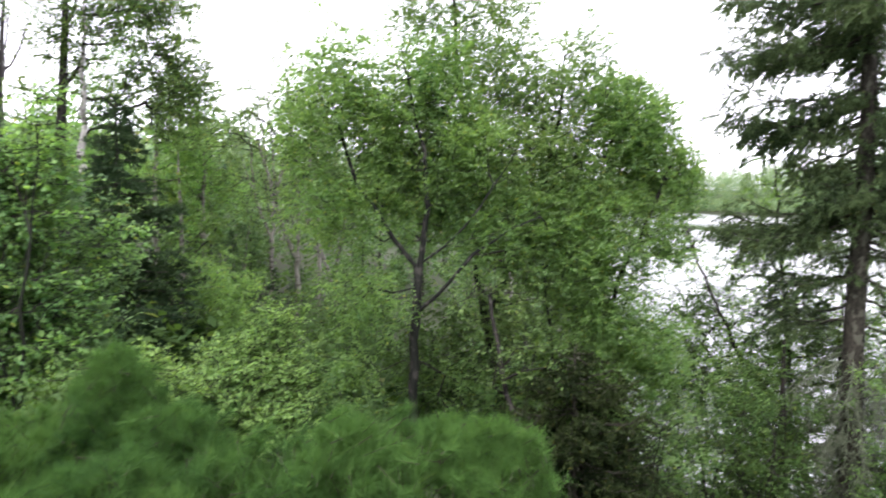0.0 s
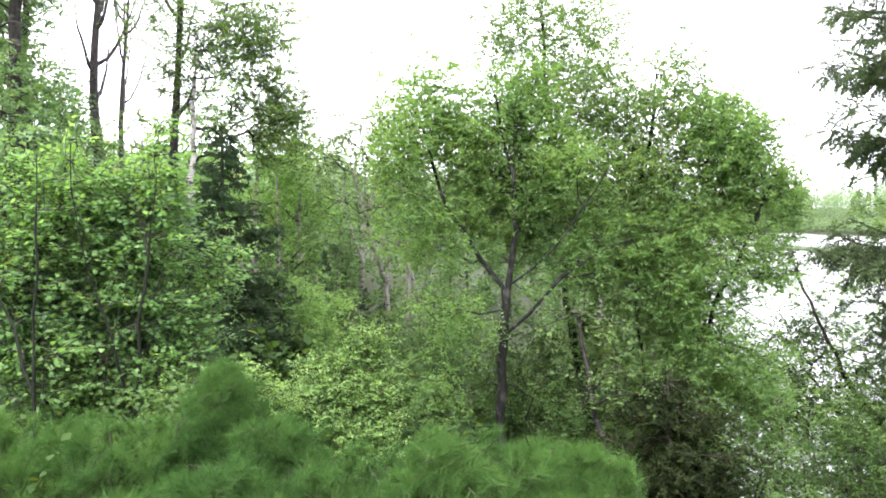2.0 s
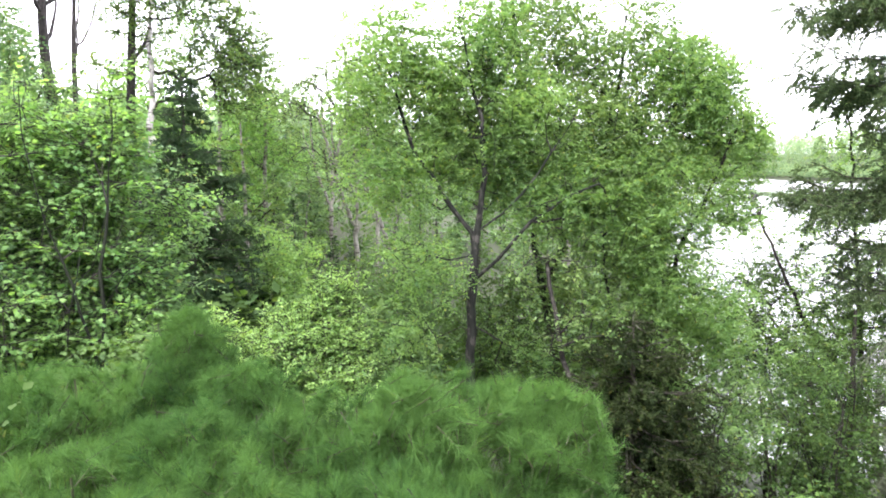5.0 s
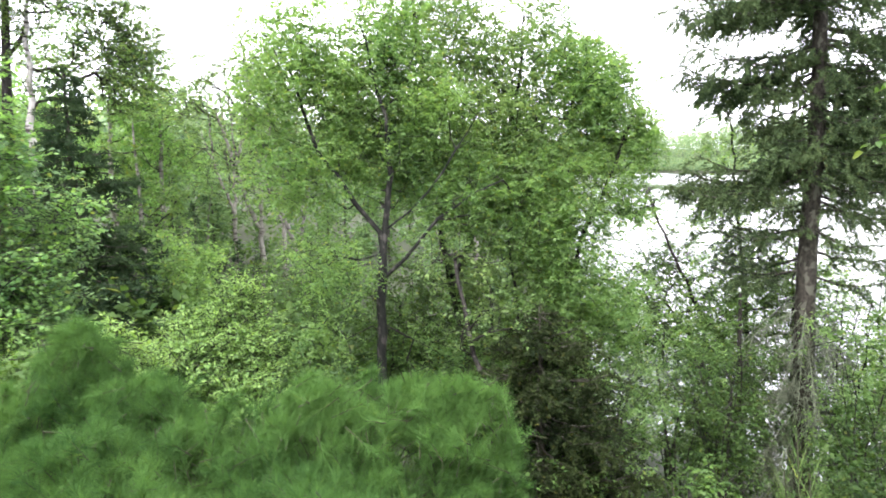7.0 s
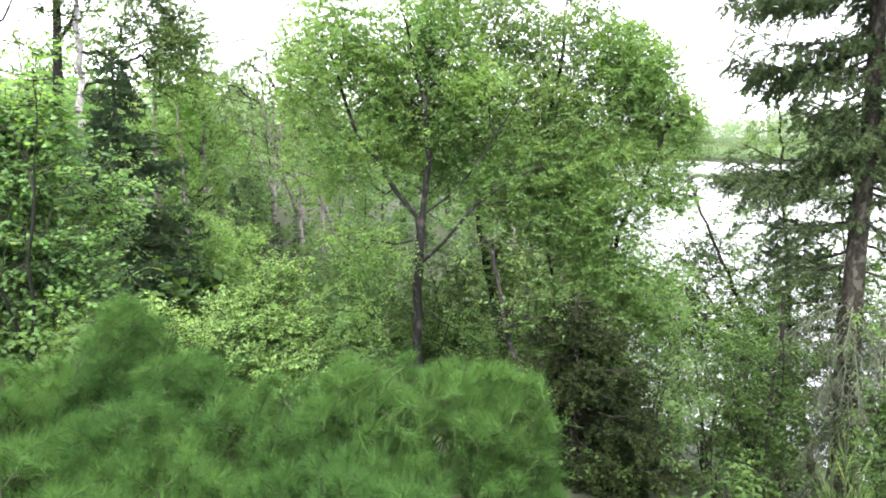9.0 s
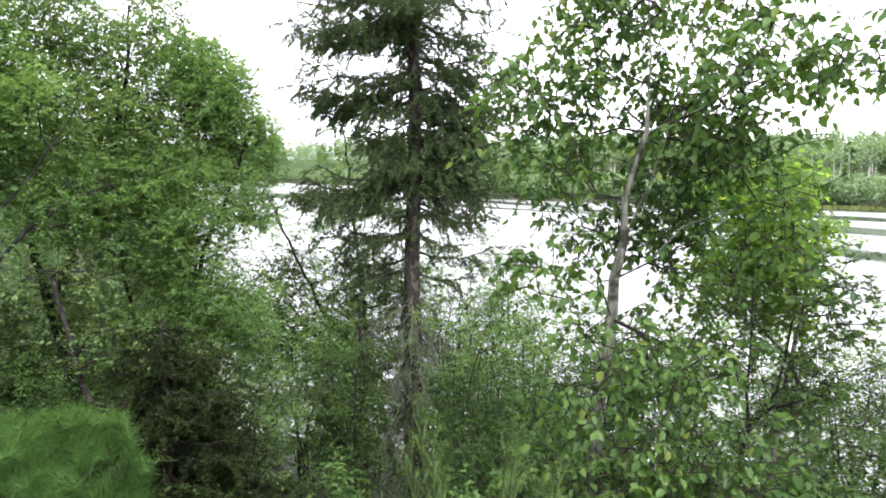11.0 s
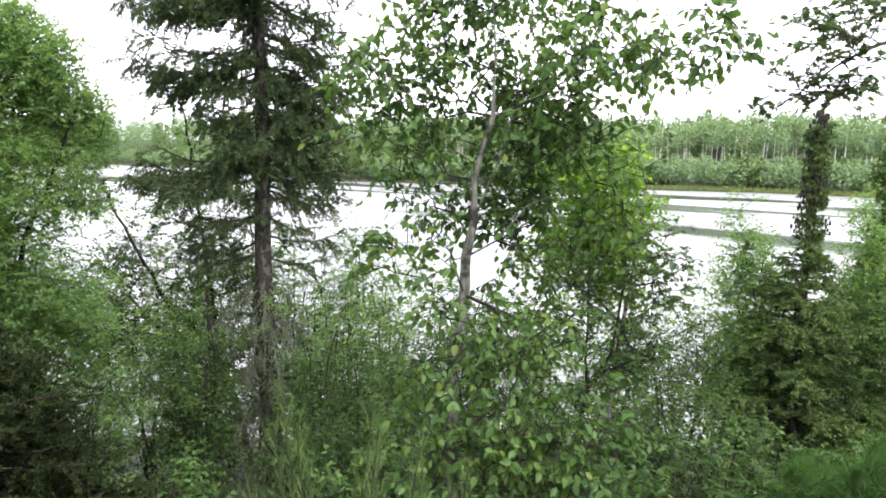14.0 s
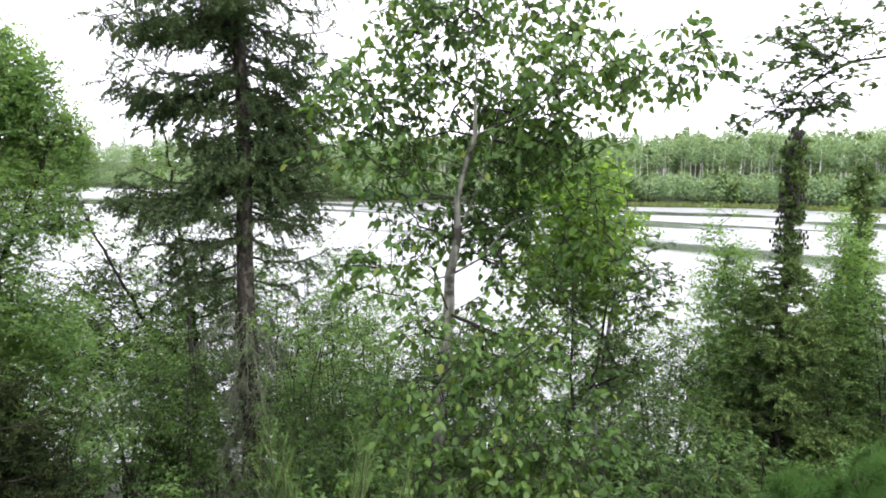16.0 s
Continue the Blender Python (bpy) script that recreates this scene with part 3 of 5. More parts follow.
def far_shore():
    """The wood on the far shore, its pale trunks, and the strip of meadow at the water."""
    rng = np.random.default_rng(5)
    spots = []
    for k in range(1450):
        az = 9 + 89 * rng.uniform() ** 1.3
        back = rng.uniform(15, 58)
        spots.append((az, float(np.interp(az, SHORE_AT, SHORE)) + back, back))
    for k in range(1150):
        az = 9 + 89 * rng.uniform() ** 1.3
        back = 2.5 + 16 * rng.uniform() ** 1.2
        spots.append((az, float(np.interp(az, SHORE_AT, SHORE)) + back, 10))
    # the wood goes on over the rise behind the near trees
    spots += [(rng.uniform(-62, 11), rng.uniform(48, 95), 20) for k in range(300)]
    crowns, trunks, firs = [], [], []
    for az, d, back in spots:
        x, y = spot(az, d)
        z = float(ground_height(x, y))
        fir = rng.uniform() < 0.1
        h = rng.uniform(4.5, 7.5) if az < 11.2 and d < 100 else rng.uniform(9.5, 11.5) * (1.25 if az < 36 else 1.0) if 13 < back < 30 else rng.uniform(7.0, 9.5) * (1.45 if az < 36 else 1.0) if back > 13 else rng.uniform(3.0, 6.2)
        m = 130 if back < 13 else 190 if d > 100 else 120
        if fir:
            f = rng.uniform(0.08, 1, m) ** 0.8
            a = rng.uniform(0, 2 * np.pi, m)
            w = 1.5 * (1 - f) + 0.15
            at = np.stack([x + np.cos(a) * w * rng.uniform(0.3, 1, m), y + np.sin(a) * w * rng.uniform(0.3, 1, m), z + f * h], -1)
            firs.append(leaves(at, np.stack([np.cos(a), np.sin(a), -0.5 + 0 * a], -1), rng.normal(size=(m, 3)) * 0.5 + (0, 0, 1), 0.9, 0.45))
        else:
            low = rng.uniform(0.45, 0.68) if 13 < back < 30 and az > 45 else rng.uniform(0.0, 0.18) if back > 13 else 0.08
            v = unit(rng.normal(size=(m, 3))) * (rng.uniform(0.1, 1, m) ** 0.33)[:, None]
            half = h * (1 - low) / 2
            fat = rng.uniform(1.6, 2.3) * (1.35 if az < 36 and d > 100 else 1.0)
            at = np.array((x, y, z + h - half)) + v * (fat, fat * rng.uniform(0.8, 1.2), half)
            crowns.append(leaves(at, rng.normal(size=(m, 3)) + v * 0.5, v * 1.2 + rng.normal(size=(m, 3)) * 0.4 + (0, 0, 0.6), rng.uniform(0.35, 0.6, m), 0.4))
            if 13 < back < 30 and az > 45 and rng.uniform() < 0.6:
                top = np.array((x + rng.normal() * 0.4, y + rng.normal() * 0.4, z + h * 0.85))
                trunks.append(tube(np.array([(x, y, z - 0.2), ((x + top[0]) / 2 + 0.1, (y + top[1]) / 2, z + h * 0.45), top]), [0.12, 0.10, 0.04], 4))
    wood_ob = tagged(new("far_woodland"), "distant mixed green woodland with pale trunks on the far shore", "woodland", kind="stuff")
    wood_ob.location = (100, 100, 0)
    for label, arrays, mat in (("crowns", joined(crowns), LEAF_FAR_HAZE), ("firs", joined(firs), NEEDLE_FIR), ("trunks", joined(trunks), BARK_FAR)):
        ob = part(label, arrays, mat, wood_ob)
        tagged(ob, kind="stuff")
    # meadow strip
    n = 14000
    az = rng.uniform(60, 120, n)
    shore = np.interp(az, SHORE_AT, SHORE)
    d = shore + rng.uniform(-0.6, 2, n) * np.clip((az - 58) / 12, 0.15, 1)
    x, y = d * np.sin(np.radians(az)), d * np.cos(np.radians(az))
    at = np.stack([x, y, np.maximum(0, ground_height(x, y))], -1)
    blades = leaves(at, np.stack([rng.normal(size=n) * 0.3, rng.normal(size=n) * 0.3, np.ones(n)], -1), rng.normal(size=(n, 3)), rng.uniform(0.3, 0.7, n), 0.3)
    ob = new("meadow_grass", mesh_of("meadow_grass", *blades))
    ob.data.materials.append(MEADOW)
    tagged(ob, "yellow-green reeds and grass along the far water's edge", "grass", kind="stuff")


far_shore()


def undergrowth():
    """Low leafy plants all over the near bank."""
    rng = np.random.default_rng(8)
    n = 8000
    x, y = rng.uniform(-14, 14, n), rng.uniform(-1, 22, n)
    r = np.hypot(x, y)
    z = ground_height(x, y)
    shade = (np.degrees(np.arctan2(x, y)) > 4) & (np.degrees(np.arctan2(x, y)) < 28) & (r < 8) & (rng.uniform(size=n) < 0.5)
    keep = (z > 0.05) & (r > 2.6) & ~shade
    p = np.stack([x, y, z + rng.uniform(0.03, 0.6, n)], -1)[keep]
    d = unit(rng.normal(size=p.shape) * 0.6 + (0, 0, 1))
    blades, stalks = sprigs(p, d, rng, 2, 0.28, 5, 0.062, 0.2, 0.6)
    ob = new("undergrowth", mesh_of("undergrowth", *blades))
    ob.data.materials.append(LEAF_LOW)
    tagged(ob, "low leafy green plants covering the forest floor", "undergrowth", kind="stuff")


undergrowth()


def thicket():
    """Brush between the trunks of the wood."""
    rng = np.random.default_rng(9)
    n = 4800
    az, d = rng.uniform(-56, 15, n), 9 + 50 * rng.uniform(0, 1, n) ** 1.4
    x, y = d * np.sin(np.radians(az)), d * np.cos(np.radians(az))
    z = ground_height(x, y)
    keep = z > 0.1
    p = np.stack([x, y, z + rng.uniform(0.1, 1.0, n) * (0.7 + d * 0.05)], -1)[keep]
    blades, stalks = sprigs(p, unit(rng.normal(size=p.shape) * 0.6 + (0, 0, 1)), rng, 2, 0.7, 7, 0.17, 0.2, 0.6)
    ob = new("thicket", mesh_of("thicket", *blades))
    ob.data.materials.append(LEAF_WILLOW)
    tagged(ob, "green brush filling the gaps between forest trees", "undergrowth", kind="stuff")


thicket()

# ---- lumps of the crowns: x, y, z, radius, height radius, weight ----
MAIN = [
    (-1.33, 7.87, 7.77, 0.58, 0.68, 1),
    (-1.63, 7.82, 7.1, 0.41, 0.54, 0.6),
    (-1.31, 7.91, 6.33, 0.61, 0.54, 0.7),
    (-0.19, 8.61, 6.66, 0.8, 0.8, 1),
    (-0.98, 7.76, 5.34, 0.66, 0.46, 0.35),
    (-1.2, 7.73, 4.46, 0.53, 0.46, 0.4),
    (0.73, 8.48, 6.09, 0.79, 0.65, 1),
    (0.25, 8.81, 4.17, 0.82, 0.6, 0.3),
    (-0.31, 8.37, 7.82, 0.64, 0.78, 1),
    (-0.85, 8.1, 7.35, 0.55, 0.6, 0.8),
    (-0.75, 8.2, 6.7, 0.5, 0.5, 0.6),
    (0.3, 8.3, 7.0, 0.7, 0.6, 0.8),
]
BACK = [
    (0.73, 9.45, 9.05, 0.73, 0.73, 0.5),
    (-0.35, 9.37, 8.83, 0.56, 0.64, 0.4),
    (0.11, 9.58, 9.34, 0.98, 1.06, 0.8),
    (0.86, 9.14, 8.14, 0.86, 0.78, 1),
    (1.81, 9.2, 8.28, 0.56, 0.64, 0.8),
    (1.29, 8.92, 6.52, 0.92, 0.92, 1),
    (1.1, 8.95, 4.92, 0.92, 0.84, 1),
    (-0.63, 8.96, 7.4, 0.76, 0.76, 1),
    (0.41, 8.97, 7.23, 0.92, 0.76, 1),
    (1.37, 9.07, 7.38, 0.86, 0.78, 1),
    (1.69, 8.81, 6.49, 0.84, 0.76, 0.9),
    (1.35, 9.1, 7.9, 0.7, 0.6, 0.9),
    (0.35, 9.2, 8.3, 0.8, 0.6, 0.9),
]
RIGHT = [
    (2.31, 8.87, 7.49, 0.7, 0.62, 0.6),
    (2.7, 8.76, 6.91, 0.47, 0.55, 0.7),
    (2.24, 8.93, 7.02, 0.7, 0.7, 0.55),
    (1.7, 8.65, 5.94, 0.97, 0.82, 1.1),
    (2.01, 8.58, 4.91, 0.82, 0.82, 0.75),
    (2.0, 8.38, 3.9, 0.73, 0.58, 0.6),
    (1.38, 8.7, 4.12, 0.67, 0.6, 0.35),
    (2.63, 8.62, 6.15, 0.46, 0.61, 0.5),
    (2.96, 8.72, 6.73, 0.39, 0.55, 0.9),
    (2.73, 8.79, 7.44, 0.47, 0.47, 0.55),
    (2.31, 9.02, 7.82, 0.63, 0.47, 0.7),
    (2.91, 8.53, 5.8, 0.38, 0.19, 0.45),
    (2.5, 8.45, 4.56, 0.56, 0.49, 0.6),
    (3.08, 8.68, 7.01, 0.23, 0.27, 0.6),
]
RIGHT_LOW = [
    (2.42, 8.88, 5.55, 0.4, 0.3, 0.6),
    (3.04, 8.79, 5.86, 0.35, 0.2, 0.5),
    (2.53, 8.75, 5.04, 0.4, 0.3, 0.6),
    (3.19, 8.84, 4.77, 0.35, 0.25, 0.4),
    (2.30, 8.71, 4.50, 0.45, 0.3, 0.6),
    (2.86, 8.75, 4.29, 0.45, 0.25, 0.6),
]
BENT = [
    (4.27, 12.82, 5.66, 0.69, 0.57, 0.6),
    (3.87, 12.42, 4.63, 0.66, 0.33, 0.3),
    (4.64, 12.15, 4.14, 0.77, 0.77, 0.7),
    (4.05, 11.83, 3.36, 0.95, 0.74, 0.9),
    (5.17, 12.26, 4.75, 0.68, 0.68, 0.5),
    (5.35, 11.3, 3.49, 0.95, 0.74, 0.8),
]
POP_TOP = [
    (3.26, 3.47, 6.56, 0.37, 0.24, 0.56),
    (3.84, 3.44, 6.45, 0.4, 0.31, 0.56),
    (3.76, 3.23, 7.64, 0.42, 0.25, 0.64),
    (3.99, 2.76, 7.65, 0.46, 0.25, 0.72),
    (4.07, 2.45, 7.4, 0.33, 0.2, 0.48),
    (3.45, 3.43, 7.5, 0.37, 0.21, 0.48),
    (3.02, 3.55, 7.01, 0.36, 0.32, 0.8),
    (2.96, 3.61, 6.67, 0.24, 0.16, 0.48),
    (3.45, 3.43, 7.16, 0.37, 0.37, 0.64),
    (4.05, 3.19, 7.28, 0.49, 0.35, 0.64),
    (3.95, 2.45, 7.16, 0.44, 0.36, 0.8),
    (4.02, 1.89, 7.05, 0.34, 0.23, 0.75),
    (4.03, 1.62, 7.16, 0.22, 0.22, 0.7),
]
POP = [
    (4.05, 2.86, 6.57, 0.47, 0.34, 1),
    (4.06, 2.26, 6.38, 0.32, 0.32, 0.5),
    (4.1, 2.18, 6.04, 0.24, 0.28, 0.3),
    (3.26, 3.19, 5.82, 0.31, 0.23, 0.5),
    (4.06, 2.84, 5.91, 0.47, 0.34, 0.35),
    (3.32, 3.41, 6.16, 0.33, 0.24, 0.5),
    (4.05, 3.02, 5.32, 0.39, 0.3, 0.4),
    (3.93, 3.02, 4.8, 0.47, 0.34, 0.6),
    (3.77, 2.73, 4.34, 0.56, 0.36, 1),
    (3.22, 3.37, 4.85, 0.24, 0.24, 0.4),
    (4.01, 3.24, 6.1, 0.53, 0.31, 0.7),
    (3.98, 2.59, 6.8, 0.41, 0.24, 0.9),
    (4.06, 3.18, 6.87, 0.4, 0.26, 0.6),
    (3.48, 3.4, 6.83, 0.37, 0.25, 0.7),
    (3.04, 3.41, 5.78, 0.27, 0.2, 0.4),
    (4.08, 2.63, 5.21, 0.37, 0.25, 0.3),
]
POP_LOW = [
    (2.99, 2.91, 5.47, 0.2, 0.16, 0.28),
    (3.22, 2.65, 5.42, 0.25, 0.2, 0.39),
    (3.0, 2.75, 5.11, 0.25, 0.2, 0.5),
    (3.27, 2.59, 5.13, 0.27, 0.22, 0.5),
    (3.5, 2.44, 5.26, 0.25, 0.2, 0.39),
    (3.05, 2.54, 4.82, 0.28, 0.22, 0.55),
    (3.36, 2.29, 4.88, 0.3, 0.24, 0.55),
    (3.61, 2.07, 4.79, 0.28, 0.22, 0.5),
    (2.81, 2.81, 4.79, 0.22, 0.18, 0.39),
    (3.08, 2.34, 4.54, 0.3, 0.24, 0.55),
    (3.43, 1.99, 4.5, 0.3, 0.24, 0.55),
    (2.77, 2.71, 4.45, 0.25, 0.2, 0.5),
]
YELL = [
    (5.51, 3.16, 6.24, 0.46, 0.38, 1),
    (5.61, 2.97, 5.88, 0.35, 0.38, 1),
    (5.49, 3.18, 5.71, 0.54, 0.38, 1),
    (5.57, 3.04, 5.4, 0.41, 0.33, 0.9),
    (5.31, 3.49, 5.54, 0.38, 0.33, 0.8),
    (5.32, 3.47, 6.18, 0.33, 0.33, 0.6),
]
SAPL = [
    (4.85, 2.9, 5.41, 0.39, 0.44, 0.8),
    (5.08, 2.46, 5.44, 0.44, 0.44, 0.8),
    (4.9, 2.8, 4.87, 0.53, 0.39, 0.8),
    (5.37, 2.56, 4.77, 0.46, 0.41, 0.8),
]
MAPA = [
    (-3.29, 5.57, 7.10, 0.18, 0.23, 0.7),
    (-3.36, 5.52, 6.75, 0.23, 0.18, 0.8),
    (-3.56, 5.41, 6.70, 0.41, 0.21, 0.8),
    (-3.37, 5.40, 6.36, 0.41, 0.31, 1),
    (-3.52, 5.30, 5.87, 0.56, 0.31, 1),
    (-3.23, 5.35, 5.52, 0.38, 0.3, 0.8),
    (-3.01, 5.96, 6.08, 0.32, 0.16, 0.7),
    (-3.31, 5.18, 5.12, 0.59, 0.3, 0.8),
]
MAPB = [
    (-3.89, 5.17, 6.99, 0.18, 0.23, 0.7),
    (-3.94, 5.13, 6.61, 0.41, 0.26, 0.9),
    (-4.05, 4.92, 6.28, 0.51, 0.41, 1),
    (-3.83, 5.09, 5.90, 0.46, 0.36, 0.8),
    (-4.08, 4.75, 5.75, 0.5, 0.4, 1),
    (-3.82, 4.83, 5.20, 0.59, 0.39, 0.9),
    (-4.36, 5.07, 6.74, 0.32, 0.32, 0.6),
]
BUSH = [
    (-1.92, 6.13, 4.83, 0.49, 0.33, 1),
    (-1.72, 6.4, 4.93, 0.34, 0.34, 0.9),
    (-2.13, 5.64, 4.71, 0.46, 0.31, 1),
    (-1.59, 5.81, 4.5, 0.41, 0.25, 1),
    (-2.32, 5.12, 5.11, 0.21, 0.21, 0.8),
    (-2.26, 5.37, 4.8, 0.3, 0.25, 0.8),
    (-1.58, 6.22, 4.64, 0.27, 0.33, 0.9),
    (-1.65, 6.41, 5.21, 0.22, 0.22, 0.6),
]
BEHIND = [
    (5.56, 10.07, 5.83, 0.68, 0.49, 0.6),
    (5.99, 9.82, 5.01, 0.68, 0.59, 0.9),
    (5.66, 10.01, 4.19, 0.78, 0.59, 1),
    (5.28, 9.99, 3.39, 0.77, 0.48, 0.8),
    (6.02, 9.56, 3.95, 0.77, 0.67, 1),
    (6.21, 9.8, 6.1, 0.59, 0.59, 0.6),
]
BIRL = [
    (-5.74, 10.99, 9.69, 1.26, 0.95, 0.7),
    (-5.08, 11.31, 9.16, 1.16, 0.84, 0.7),
    (-4.6, 11.51, 8.29, 0.68, 0.95, 1.6),
    (-4.8, 11.43, 9.97, 0.84, 0.74, 1),
    (-6.26, 10.94, 8.53, 0.53, 0.75, 0.5),
    (-5.35, 11.18, 8.06, 0.63, 0.63, 0.6),
]
RLEAF = [
    (4.71, 1.13, 7.22, 0.37, 0.17, 1),
    (4.72, 1.08, 6.98, 0.33, 0.17, 0.9),
    (4.65, 1.34, 6.86, 0.29, 0.08, 0.5),
    (4.75, 0.8, 7.45, 0.4, 0.15, 0.8),
]


# ---- the trees over the water, straight ahead ----
G = on_ground
broadleaf("alder_tree", "green leafy alder with a dark forked trunk above young pines",
          [[G(-0.43, 8.05), (-0.40, 8.01, 3.88), (-0.37, 8.0, 4.75), (-0.35, 8.0, 5.13), (-0.29, 8.0, 5.71), (-0.21, 8.01, 6.39), (-0.24, 8.03, 7.07), (-0.47, 8.1, 7.87), (-0.53, 8.15, 8.4)],
           [(-0.31, 8.0, 5.45), (-0.38, 7.96, 5.71), (-0.59, 7.93, 6.09), (-0.89, 7.9, 6.4), (-1.15, 7.87, 6.91), (-1.24, 7.86, 7.41), (-1.47, 7.85, 7.9)],
           [(-0.35, 8.0, 5.13), (-0.05, 7.86, 5.39), (0.18, 7.82, 5.64), (0.28, 7.8, 5.86), (0.51, 7.78, 6.02), (0.77, 7.78, 6.12), (1.1, 7.8, 6.3)],
           [(-0.29, 8.0, 5.68), (0.02, 7.84, 5.92), (0.22, 7.78, 6.16), (0.41, 7.75, 6.35), (0.58, 7.75, 6.65), (0.83, 7.75, 7.03)],
           [(0.02, 7.84, 5.92), (0.3, 7.7, 6.02), (0.62, 7.66, 6.06), (0.9, 7.7, 6.2)],
           [(-0.34, 8.0, 5.3), (-0.62, 7.86, 5.38), (-1.09, 7.81, 5.43)]],
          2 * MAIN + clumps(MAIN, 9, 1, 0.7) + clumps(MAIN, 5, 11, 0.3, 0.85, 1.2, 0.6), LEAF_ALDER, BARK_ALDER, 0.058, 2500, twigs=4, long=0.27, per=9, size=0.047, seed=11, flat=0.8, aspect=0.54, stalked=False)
broadleaf("birch_tree", "tall birch with small dull leaves thinning against the sky",
          [[G(0.85, 9.4), (0.80, 9.3, 3.6), (0.65, 9.3, 4.6), (0.5, 9.3, 5.1), (0.45, 9.35, 6.2), (0.3, 9.4, 7.4), (0.15, 9.4, 8.6), (0.1, 9.4, 9.8)],
           [(0.6, 9.3, 4.8), (1.2, 9.2, 6.2), (1.5, 9.2, 7.4), (1.6, 9.2, 8.4)]],
          2 * BACK + clumps(BACK, 9, 2, 0.7) + clumps(BACK, 5, 12, 0.3, 0.85, 1.2, 0.6), LEAF_DULL, BARK_ALDER, 0.07, 2300, twigs=4, long=0.27, per=9, size=0.045, seed=12, flat=0.8, stalked=False)
broadleaf("alder_tree", "bushy green alder leaning towards the lake",
          [[G(1.6, 9.0), (1.62, 8.95, 3.3), (1.75, 8.9, 4.6), (1.9, 8.8, 5.8), (2.1, 8.8, 6.8), (2.2, 8.8, 7.6)],
           [(1.7, 8.9, 4.2), (2.2, 8.7, 5.2), (2.6, 8.6, 6.2), (2.9, 8.6, 7.0)],
           [(1.65, 8.9, 3.6), (1.4, 8.7, 4.6), (1.3, 8.6, 5.6)]],
          2 * RIGHT + 2 * RIGHT_LOW + clumps(RIGHT, 9, 3, 0.7) + clumps(RIGHT, 5, 13, 0.3, 0.85, 1.2, 0.6), LEAF_ALDER, BARK_DARK, 0.06, 2950, twigs=4, long=0.27, per=9, size=0.047, seed=13, flat=0.8, aspect=0.54, stalked=False)
broadleaf("leaning_birch", "slender pale-barked birch leaning among the alders",
          [[G(1.12, 6.9), (1.07, 6.93, 2.8), (0.95, 7.2, 3.5), (0.74, 7.58, 4.22), (0.6, 7.8, 4.8), (0.53, 8.0, 5.3)]],
          [(0.6, 7.9, 5.4, 0.6, 0.5, 1), (0.9, 7.5, 4.6, 0.5, 0.4, 1)], LEAF_DULL, BARK_GREY, 0.034, 40, size=0.055, seed=14, power=0.25)
broadleaf("bent_shore_tree", "sparse tree bent over the pale lake water",
          [[G(6.25, 10.6), (5.82, 10.71, 2.48), (5.42, 10.92, 3.25), (4.96, 11.14, 3.88), (4.62, 11.29, 4.75), (4.33, 11.40, 5.34), (4.24, 11.44, 5.85)],
           [(4.66, 11.27, 4.70), (4.80, 11.21, 5.27), (4.98, 11.13, 5.65)]],
          BENT, LEAF_WILLOW, BARK_DARK, 0.075, 380, twigs=5, long=0.35, per=8, size=0.066, seed=15)
# The crowns' shade over this fir sits in its needle colour.
conifer("fir_tree", "dense dark shaded fir under the leafy trees", G(1.45, 7.4), 2.35, 1.2, NEEDLE_SHADED, BARK_SPRUCE, 0.06, seed=21,
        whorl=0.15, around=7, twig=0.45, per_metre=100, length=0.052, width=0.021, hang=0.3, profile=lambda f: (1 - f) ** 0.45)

# ---- the spruce and the shore beyond it ----
SPRUCE = G(5.38, 8.66)
rng = np.random.default_rng(24)
LONG = [(z, rng.uniform(-95, -20), rng.uniform(1.4, 2.2)) for z in rng.uniform(7.55, 7.95, 8)] + [(z, rng.uniform(75, 160), rng.uniform(0.8, 1.3)) for z in rng.uniform(7.2, 8.2, 7)]
LONG += [(z, rng.uniform(-180, 180), rng.uniform(1.2, 1.9)) for z in rng.uniform(8.3, 10.5, 20)]
LONG += [(z, rng.uniform(-85, -30), rng.uniform(1.4, 2.0)) for z in rng.uniform(6.15, 6.5, 8)] + [(z, rng.uniform(85, 150), rng.uniform(1.0, 1.6)) for z in rng.uniform(5.9, 6.9, 8)]
LONG += [(z, rng.uniform(-100, -20), rng.uniform(0.7, 1.5)) for z in rng.uniform(4.6, 5.6, 7)] + [(5.2, 105, 1.3), (4.9, 130, 0.9)]
LONG += [(z + step, rng.uniform(-90, -30), rng.uniform(1.3, 1.9)) for step in (0, 0.65) for z in rng.uniform(8.5, 8.75, 5)]
LONG += [(z, rng.uniform(75, 160), rng.uniform(0.9, 1.6)) for z in rng.uniform(7.4, 9.3, 10)]
LONG += [(z, rng.uniform(80, 165), rng.uniform(0.7, 1.4)) for z in rng.uniform(6.3, 7.6, 18)] + [(z, rng.uniform(-110, -20), rng.uniform(0.4, 0.9)) for z in rng.uniform(6.4, 8.6, 16)]
conifer("spruce_tree", "tall ragged dark spruce with a bare lower trunk", SPRUCE, 12.5, 0.85, NEEDLE_SPRUCE, BARK_SPRUCE, 0.16, seed=22,
        whorl=0.34, around=5, clear=4.4, droop=0.40, lift=0.36, twig=0.46, every=0.055, per_metre=130, length=0.048, width=0.016, hang=0.4, ragged=0.3,
        profile=lambda f: min(1.0, 2.4 * (1 - f)), extra=[(z - SPRUCE[2], b, l) for z, b, l in LONG])
